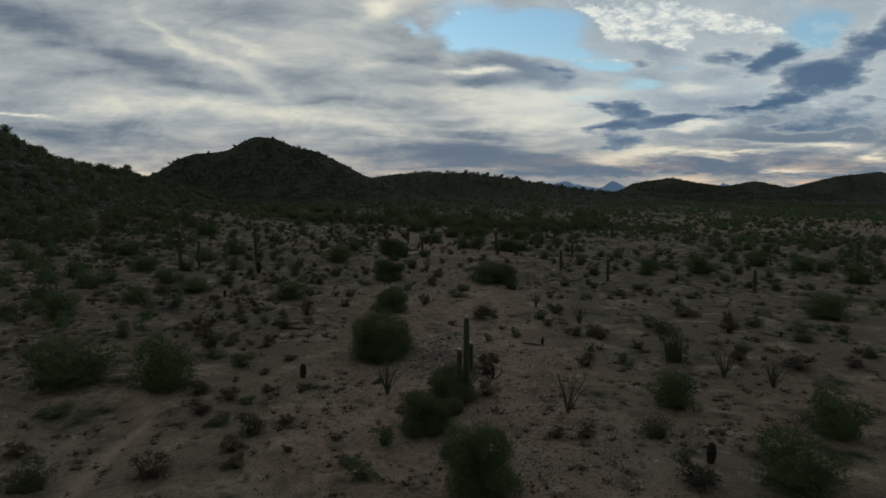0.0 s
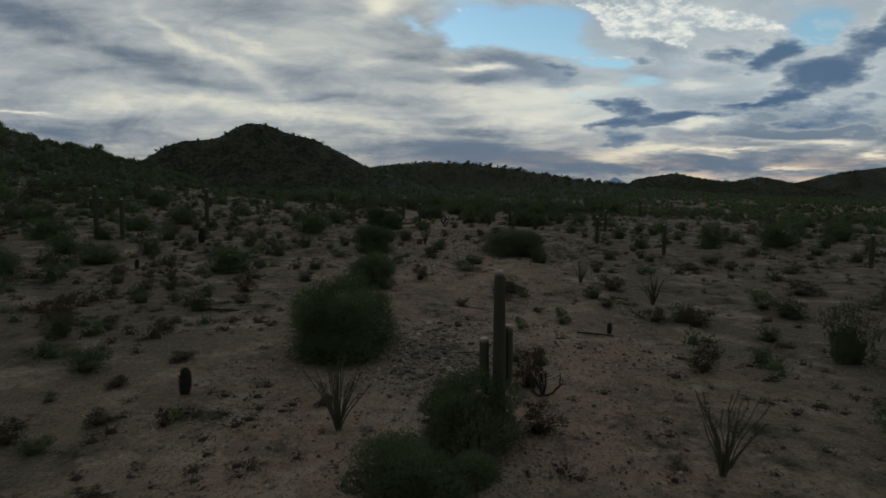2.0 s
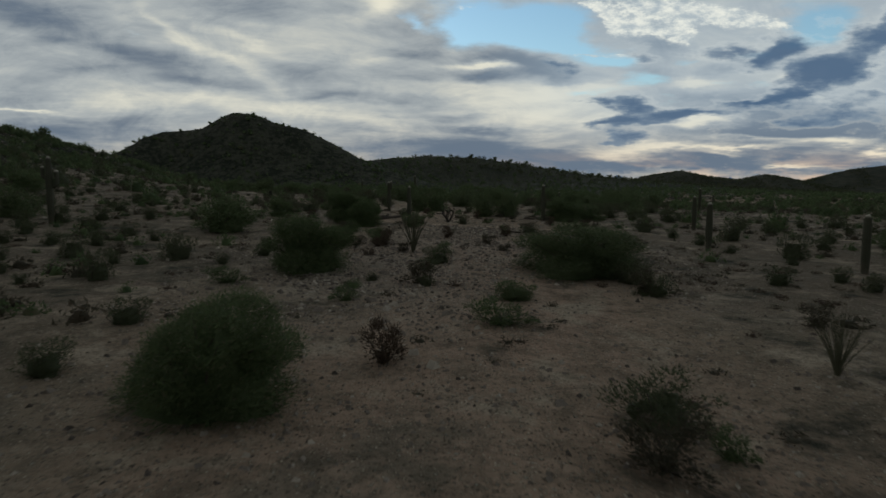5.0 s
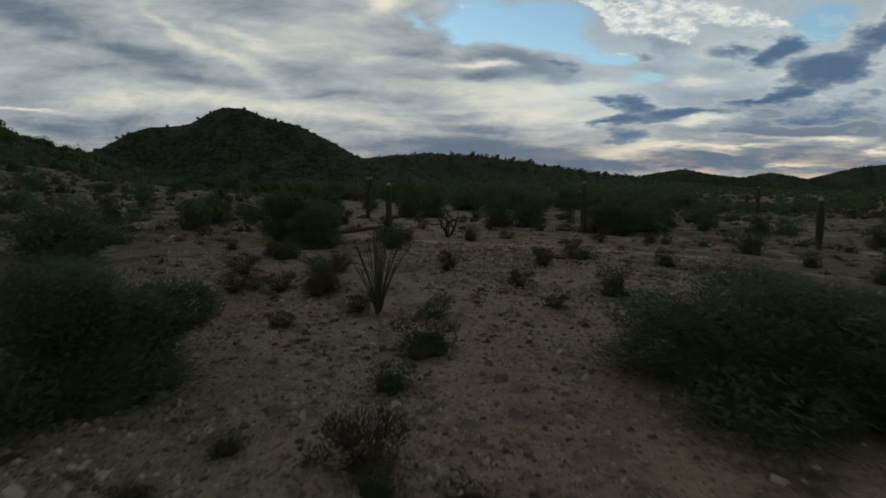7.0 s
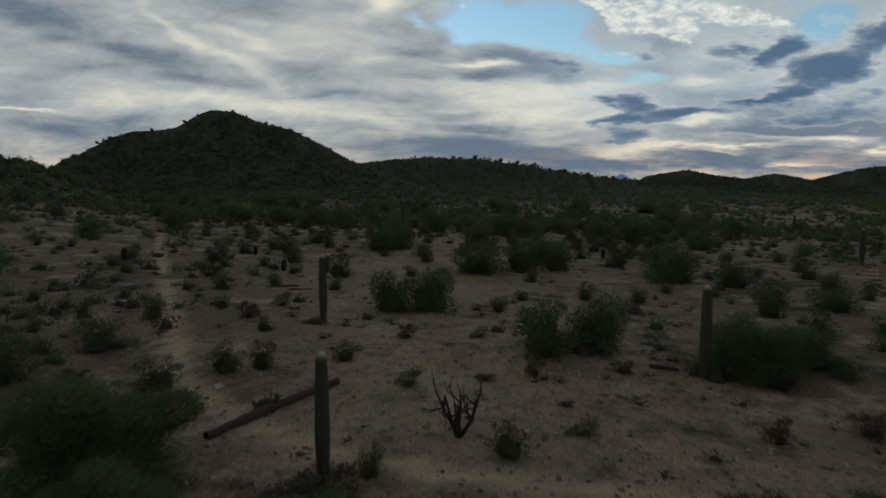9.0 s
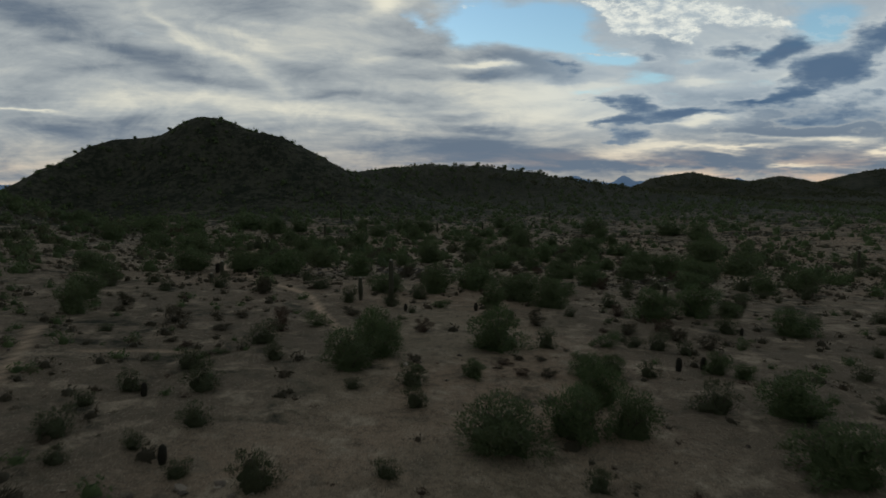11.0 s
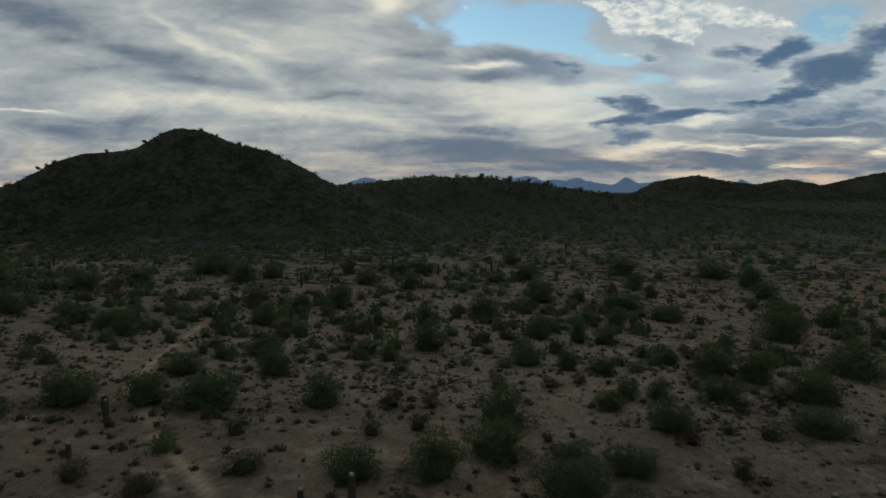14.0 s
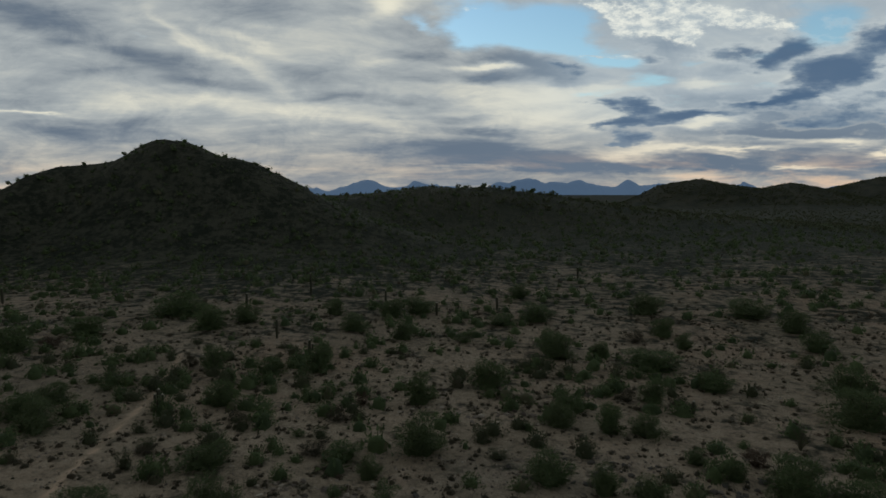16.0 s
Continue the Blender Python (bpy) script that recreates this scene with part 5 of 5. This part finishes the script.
TAKEN = GREEN_TWO_1 + GREEN_TWO_2 + BROWN_TWO_1 + SMALL_TWO_1 + GREEN_AT_1 + GREEN_AT_2 + BROWN_AT_1 + SMALL_AT_1 + SMALL_AT_2 + SMALL_AT_3 + FULL_AT_1 + PALO_AT_1 + PALO_AT_2 + PALO_AT_3 + PALO_AT_4 + CREO_AT_1 + CREO_AT_2 + LOW_AT_1 + LOW_AT_2 + LOW_AT_3 + LOW_AT_4 + LOW_AT_5 + LOW_AT_6
set_out(FULL, FULL_AT_1, np.random.default_rng(6))
set_out(GREEN, PALO_AT_1 + PALO_AT_2 + PALO_AT_3 + PALO_AT_4 + GREEN_AT_1 + GREEN_AT_2 + GREEN_TWO_1 + GREEN_TWO_2, np.random.default_rng(7))


def fill_in(n, list_at, seed, lo=118, hi=205, clear=0.0, side=0):
    """More bushes between those listed."""
    rng, out = np.random.default_rng(seed), []
    while len(out) < n:
        y = rng.uniform(lo, hi)
        x = rng.uniform(-1, 1) * (16 + 0.32 * (y - 100) + clear * 2) + 3
        w = rng.uniform(1.1, 2.7)
        if abs(x) < clear or x * side < 0:
            continue
        if -62 < x < -8 and 160 < y < 184 or near(np.array([x]), np.array([y]), TRAILS[0])[0] < 2 or near(np.array([x]), np.array([y]), TRAILS[1])[0] < 2:
            continue
        if all(math.hypot(x - q[0], y - q[1]) > (w + q[2]) * 0.55 + 0.8 for q in list_at + out):
            out.append((x, y, w, w * rng.uniform(0.55, 0.85)))
    return out


FILL_AT = fill_in(75, TAKEN, 12)
TAKEN = TAKEN + FILL_AT
CREST_FILL_AT = fill_in(60, TAKEN, 13, 84, 128, 15)
TAKEN = TAKEN + CREST_FILL_AT
SLOPE_FILL_AT = [(x, y, w * 0.75, h * 0.7) for x, y, w, h in fill_in(70, TAKEN, 14, 62, 150, 11, -1)]
TAKEN = TAKEN + SLOPE_FILL_AT
set_out(OPEN, CREO_AT_1 + CREO_AT_2 + BROWN_AT_1 + BROWN_TWO_1 + FILL_AT + CREST_FILL_AT + SLOPE_FILL_AT, np.random.default_rng(8))
set_out(LOW, LOW_AT_1 + LOW_AT_2 + LOW_AT_3 + LOW_AT_4 + LOW_AT_5 + LOW_AT_6 + SMALL_AT_1 + SMALL_AT_2 + SMALL_AT_3 + SMALL_TWO_1, np.random.default_rng(9))

# bushes along the crests
CREST_AT = [
    (-128.8, 187.5, 3.4, 2.4), (-121.0, 190.8, 3.0, 2.2), (-134.6, 227.1, 3.2, 2.4), (-128.5, 236.4, 2.8, 2.2), (-122.5, 241.9, 4.2, 3.5), (-184.9, 419.3, 2.6, 1.6),
    (-167.5, 443.4, 2.4, 1.5), (-149.1, 444.0, 2.6, 1.6), (20.0, 580.8, 4.5, 3.2), (41.0, 592.5, 5.0, 3.4), (55.3, 598.7, 4.2, 3.0), (69.7, 602.7, 5.0, 3.6),
    (95.8, 606.3, 5.5, 3.6), (114.1, 604.5, 4.5, 3.2), (134.7, 603.4, 5.0, 3.4)]
CREST = [bush(110 + i, "crest_bush", "dark bush standing on the crest of a hill", "bush", "crest bushes", PALO, BARK, 9, 700, 0.090, 0.016, 0.7, 0.14, 1.0, 2, (40, 0.11, 0.035), 0) for i in range(2)]
set_out(CREST, CREST_AT, np.random.default_rng(10))

# ---- rocks ----
outcrop(-1.0, 55.0, 2.7, 6.0, 270, 0.62, 1, "broken flat slabs of grey-brown rock beside a green bush")
outcrop(-3.4, 58.5, 1.6, 2.6, 24, 0.7, 2, "small heap of grey rock slabs on gravel")
outcrop(-4.5, 108.0, 2.5, 1.6, 44, 0.5, 16, "scattered grey stones below the fallen trunk")
outcrop(15.2, 40.6, 1.3, 1.2, 26, 0.9, 3, "pale flat rock slabs on a soil bank")
outcrop(1.2, 37.5, 2.2, 1.6, 24, 0.7, 4, "scattered grey stones round a bush")
outcrop(-4.2, 91.5, 2.6, 6.0, 110, 0.45, 5, "scattered grey-brown stones on a gravel bank")
outcrop(0.8, 110.2, 3.2, 0.9, 60, 0.55, 6, "low broken ledge of weathered brown stones beside the path")
for (ax, ay), (bx, by) in zip(RILL[1:], RILL[2:]):
    outcrop((ax + bx) / 2 + 0.6, (ay + by) / 2, 0.55, 2.0, 26, 0.42, int(ay * 10), "pale stones lining a shallow rill in the gravel")
outcrop(4.6, 108.6, 1.6, 0.7, 30, 0.5, 7, "low broken ledge of grey stones beside the path")
outcrop(-6.0, 216.0, 7.0, 7.0, 150, 1.3, 8, "dark rubble of angular rocks on a rise")
outcrop(-21.0, 212.0, 5.0, 5.0, 70, 1.2, 9, "dark rubble of angular rocks on a rise")
outcrop(30.5, 211.0, 7.0, 4.0, 90, 1.5, 10, "dark broken rock ledge among scrub")
outcrop(13.0, 230.0, 9.0, 5.0, 90, 1.3, 11, "scattered dark angular rocks among scrub")
outcrop(-12.0, 141.0, 4.5, 2.0, 28, 0.9, 12, "low grey rock ledge among scrub")
outcrop(31.0, 226.0, 8.0, 3.0, 60, 1.4, 13, "dark broken rock ledge among scrub")
outcrop(21.0, 205.0, 8.0, 2.2, 90, 1.2, 17, "low dark ledge of broken rock among scrub")
outcrop(-14.0, 222.0, 9.0, 3.0, 90, 1.0, 18, "scattered grey rocks on pale soil among scrub")
outcrop(3.0, 246.0, 12.0, 4.0, 80, 1.1, 19, "scattered grey rocks on pale soil among scrub")
outcrop(-46.0, 98.0, 7.0, 14.0, 60, 1.6, 14, "dark boulders at the foot of the hillside")
outcrop(-48.0, 72.0, 6.0, 10.0, 40, 1.3, 15, "dark boulders at the foot of the hillside")


# ---- scattered growth and gravel, past counting ----
def scatter(rng, n, keep):
    """Random places (x, y) whose chance is keep(x, y), in a fan that widens away from the start."""
    got = []
    total = 0
    while total < n:
        y = rng.uniform(keep.lo, keep.hi, 6000)
        x = rng.uniform(-1, 1, 6000) * (keep.base + keep.fan * y)
        ok = rng.uniform(size=6000) < keep(x, y)
        got.append(np.stack([x[ok], y[ok]], -1))
        total += ok.sum()
    return np.concatenate(got)[:n]


class Zone:
    def __init__(self, lo, hi, base, fan, rule):
        self.lo, self.hi, self.base, self.fan, self.rule = lo, hi, base, fan, rule

    def __call__(self, x, y):
        return self.rule(x, y)


def clear_of(x, y, list_at, room):
    free = np.ones(len(x), bool)
    for bx, by, bw, bh in list_at:
        free &= np.hypot(x - bx, y - by) > bw * 0.5 + room
    return free


def tufts(name, label, mat, spots, widths, tall, blades, flakes, long, wide, seed, heart=False, core=1.0):
    """Low domes of growth: blades rooted at the foot that fan out to the dome, and small leafy pieces on it."""
    rng = np.random.default_rng(seed)
    n = len(spots)
    z = on_ground(spots[:, 0], spots[:, 1])
    w, t = widths[:, None], (widths * tall)[:, None]
    foot = np.stack([spots[:, 0], spots[:, 1], z - 0.03], -1)[:, None]
    squash = rng.uniform(0.8, 1.2, (n, 1))

    def dome(k, low):
        a, up = rng.uniform(0, 2 * np.pi, (n, k)), rng.uniform(low, 1, (n, k))
        r = np.sqrt(np.clip(1 - up ** 2, 0, 1)) * (0.5 + 0.10 * np.sin(a * 3 + rng.uniform(0, 6, (n, 1))))
        return np.stack([r * np.cos(a) * w * squash, r * np.sin(a) * w / squash, up * t], -1)

    c = Cloud()
    if heart:
        sides, rings = (6, (0.0, 0.45, 0.85)) if flakes > 20 else (5, (0.0, 0.62))
        turn = np.arange(sides) / sides * 2 * np.pi
        shells = []
        for up in rings:
            r = math.sqrt(1 - up ** 2) * 0.30 * core * rng.uniform(0.7, 1.15, (n, sides))
            shells.append(np.stack([r * np.cos(turn) * w * squash, r * np.sin(turn) * w / squash, (up * 0.62 * core * rng.uniform(0.85, 1.1, (n, sides)) if up else np.zeros((n, sides))) * t], -1))
        top = np.stack([w * 0.04 * rng.normal(size=(n, 1)), w * 0, t * core * rng.uniform(0.52, 0.66, (n, 1))], -1)
        body = np.concatenate(shells + [top], 1) + foot
        k = body.shape[1]
        ring = np.arange(len(rings) * sides).reshape(len(rings), sides)
        quads = np.stack([ring[:-1], np.roll(ring[:-1], -1, 1), np.roll(ring[1:], -1, 1), ring[1:]], -1).reshape(-1, 4)
        cap = np.stack([ring[-1], np.roll(ring[-1], -1), np.full(sides, k - 1)], -1)
        step = (np.arange(n) * k)[:, None, None]
        c.v.append(body.reshape(-1, 3))
        c.f += (quads + step).reshape(-1, 4).tolist() + (cap + step).reshape(-1, 3).tolist()
        c.n += n * k
    if blades:
        tip = dome(blades, 0.03) * rng.uniform(0.75, 1.0, (n, blades, 1))
        base = tip * rng.uniform(0.45, 0.75, (n, blades, 1))
        run = np.linalg.norm(tip - base, axis=-1)
        c.slivers((foot + base).reshape(-1, 3), unit(tip - base + 0.25 * rng.normal(size=tip.shape) * run[..., None]).reshape(-1, 3), (run * 1.25).ravel(), (w * 0.016 * rng.uniform(0.6, 1.6, (n, blades))).ravel(), rng)
    out = dome(flakes, 0.0)
    p = out * rng.uniform(0.72, 0.97, (n, flakes, 1))
    face = unit(out / np.stack([w, w, t * 2], -1)  + 0.30 * rng.normal(size=p.shape))
    way = unit(np.cross(face, rng.normal(size=p.shape)) + [0, 0, 0.5])
    l = w * long * rng.uniform(0.6, 1.4, (n, flakes))
    c.slivers((foot + p - way * l[..., None] * 0.4).reshape(-1, 3), way.reshape(-1, 3), l.ravel(), (w * wide * rng.uniform(0.6, 1.4, (n, flakes))).ravel(), rng, face.reshape(-1, 3))
    tagged(new(name, c.mesh(name, mat, True)), label, "scrub", kind="stuff")


RNG = np.random.default_rng(77)
calm = lambda x, y: 1 - trail_wear(x, y)
# small dry clumps over the open ground
spot = scatter(RNG, 5600, Zone(30, 260, 18, 0.36, lambda x, y: calm(x, y) * (0.06 + 0.94 * np.clip(fbm(x / 7, y / 7, 3, 70) * 3 + 0.4, 0, 1)) * np.where((np.abs(x - 1) < 7) & (y > 45) & (y < 112), 0.45, 1.0) * np.where(y < 75, 1.0, 0.75) * np.where((y > 138) & (y < 186) & (x < 6), 0.3, 1.0)))
spot = spot[clear_of(spot[:, 0], spot[:, 1], TAKEN, 0.1)]
size = RNG.uniform(0.3, 1.0, len(spot)) ** 1.6 * 0.9 + 0.15
half = len(spot) // 2
tufts("dry_clumps", "small dry brown grass and weed clumps", DRY, spot[:half], size[:half], RNG.uniform(0.18, 0.38, half), 19, 22, 0.17, 0.027, 1, True, 0.7)
tufts("low_clumps", "small dusky grey-green weed clumps", BURSAGE, spot[half:], size[half:], RNG.uniform(0.18, 0.38, len(spot) - half), 18, 23, 0.17, 0.027, 2, True, 0.7)


# low growth over the slopes beside the open ridge
spot = scatter(RNG, 1500, Zone(52, 185, 30, 0.30, lambda x, y: calm(x, y) * np.clip((np.abs(x + 1) - 9) / 8, 0, 1) * np.where(x < 0, 1.0, 0.4) * (0.2 + 0.8 * np.clip(fbm(x / 10, y / 10, 3, 78) * 2.5 + 0.6, 0, 1))))
spot = spot[clear_of(spot[:, 0], spot[:, 1], TAKEN, 0.2)]
size = RNG.uniform(0.6, 1.7, len(spot))
half = len(spot) // 2
tufts("slope_scrub", "low grey-green scrub over the slopes beside the ridge", PALO, spot[:half], size[:half], RNG.uniform(0.4, 0.65, half), 26, 34, 0.16, 0.034, 11, True, 0.8)
tufts("slope_weeds", "low dry olive weeds over the slopes beside the ridge", BURSAGE, spot[half:], size[half:], RNG.uniform(0.35, 0.6, len(spot) - half), 26, 34, 0.16, 0.034, 12, True, 0.8)


# mid bushes filling the valley away from the flight
def valley(x, y):
    side = np.clip((np.abs(x + 2) - 22 - 0.08 * y + 30 * fbm(x / 40, y / 40, 3, 82)) / 34, 0, 1)
    deep = np.clip((y - 185) / 60, 0, 1)
    return np.maximum(side * np.clip(0.55 + y / 260, 0, 1), deep) * calm(x, y) * (0.35 + 0.65 * np.clip(fbm(x / 30, y / 30, 3, 71) * 2 + 0.55, 0, 1))


spot = scatter(RNG, 1450, Zone(40, 275, 45, 0.42, lambda x, y: valley(x, y) * np.where(x < -20, 1.0, 0.5)))
spot = spot[clear_of(spot[:, 0], spot[:, 1], TAKEN, 0.6)]
size = RNG.uniform(1.3, 4.0, len(spot))
half = len(spot) * 3 // 5
tufts("valley_bushes", "dusky green bushes spread over the valley", PALO, spot[:half], size[:half], RNG.uniform(0.5, 0.75, half), 60, 75, 0.125, 0.032, 3, True)
tufts("valley_scrub", "olive creosote scrub spread over the valley", CREO, spot[half:], size[half:], RNG.uniform(0.5, 0.75, len(spot) - half), 60, 70, 0.125, 0.030, 4, True)
spot = scatter(RNG, 2700, Zone(215, 540, 40, 0.62, lambda x, y: valley(x, y) * np.clip((y - 215) / 60, 0.1, 1)))
tufts("far_valley_bushes", "dusky green bushes spread to the foot of the hills", PALO, spot, RNG.uniform(1.6, 4.4, len(spot)), RNG.uniform(0.5, 0.75, len(spot)), 10, 20, 0.20, 0.055, 7, True)
spot = scatter(RNG, 4800, Zone(110, 440, 50, 0.6, lambda x, y: calm(x, y) * np.clip((y - 90) / 120, 0, 1) * (0.2 + 0.8 * np.clip(fbm(x / 14, y / 14, 3, 75) * 2.5 + 0.5, 0, 1))))
tufts("small_valley_scrub", "small grey-green shrubs dotted over the valley", BURSAGE, spot, RNG.uniform(0.5, 1.6, len(spot)), np.full(len(spot), 0.5), 8, 12, 0.22, 0.055, 5, True)
spot = scatter(RNG, 4200, Zone(160, 310, 20, 0.30, lambda x, y: calm(x, y) * np.clip((y - 176) / 36, 0, 1) * (0.15 + 0.85 * np.clip(fbm(x / 8, y / 8, 3, 76) * 2.5 + 0.5, 0, 1))))
tufts("dotted_scrub", "small dry bushes dotted over pale valley soil", BURSAGE, spot, RNG.uniform(0.35, 1.3, len(spot)), RNG.uniform(0.35, 0.6, len(spot)), 8, 12, 0.24, 0.055, 10, True)
# hillsides
spot = scatter(RNG, 10500, Zone(60, 950, 90, 0.62, lambda x, y: np.clip((hill_height(x, y) - 2) / 6, 0, 1) * np.where(y < 350, 1.0, 0.75)))
tufts("hillside_scrub", "dark green scrub covering the hillsides", PALO, spot, RNG.uniform(0.35, 1.0, len(spot)) ** 1.9 * 2.1 + 0.5, RNG.uniform(0.45, 0.75, len(spot)), 3, 9, 0.26, 0.070, 6, True)

# the plain beyond the ridge
spot = scatter(RNG, 6500, Zone(540, 1700, 60, 0.75, lambda x, y: 540 / y * np.where(x > 0, 1.0, 0.35)))
tufts("plain_scrub", "dark scrub over the plain below the far hills", CREO, spot, RNG.uniform(2.2, 5.0, len(spot)), RNG.uniform(0.5, 0.7, len(spot)), 2, 11, 0.40, 0.13, 8)


spot = scatter(RNG, 5200, Zone(1550, 2500, 250, 0.55, lambda x, y: np.clip((hill_height(x, y) - 4) / 10, 0, 1) * np.where(x > 250, 1.0, 0.0)))
tufts("far_hill_scrub", "dark scrub and boulders dotting the far hills", CREO, spot, RNG.uniform(4.0, 10.0, len(spot)), RNG.uniform(0.3, 0.55, len(spot)), 0, 10, 0.40, 0.13, 9)


def gravel():
    rng = np.random.default_rng(88)
    near_by = 44000
    spot = scatter(rng, near_by, Zone(30, 125, 6, 0.09, lambda x, y: (0.10 + 0.9 * stoniness(x, y)) * np.clip(0.6 + 1.6 * fbm(x / 3, y / 3, 3, 95), 0.1, 1)))
    spot = np.concatenate([spot, scatter(rng, 12000, Zone(30, 290, 50, 0.35, lambda x, y: stoniness(x, y) + 0.25 * np.clip((y - 190) / 20, 0, 1)))])
    n = len(spot)
    size = 0.035 + 0.17 * rng.uniform(size=n) ** 3.5 + 0.25 * (np.arange(n) >= near_by)
    z = on_ground(spot[:, 0], spot[:, 1])
    # angular chips: four uneven corners in the soil and a ridge off the middle
    box = np.array([(-0.5, -0.5, -0.25), (0.5, -0.5, -0.25), (0.5, 0.5, -0.25), (-0.5, 0.5, -0.25), (-0.28, 0, 0.30), (0.32, 0, 0.26)])
    v = box[None] * rng.uniform(0.45, 1.45, (n, 6, 3))
    t = rng.uniform(0, 6.28, n)[:, None]
    x, y = v[..., 0] * np.cos(t) - v[..., 1] * np.sin(t), v[..., 0] * np.sin(t) + v[..., 1] * np.cos(t)
    v = np.stack([x, y, v[..., 2]], -1) * size[:, None, None]
    v += np.stack([spot[:, 0], spot[:, 1], z + size * 0.08], -1)[:, None]
    f = np.array([(0, 1, 5, 4), (2, 3, 4, 5)])
    ends = np.array([(1, 2, 5), (3, 0, 4)])
    step = (np.arange(n) * 6)[:, None, None]
    faces = (f[None] + step).reshape(-1, 4).tolist() + (ends[None] + step).reshape(-1, 3).tolist()
    tagged(new("gravel", mesh_from("gravel", v.reshape(-1, 3), faces, STONE)), "loose grey and tan stones strewn over soil", "gravel", kind="stuff")


gravel()
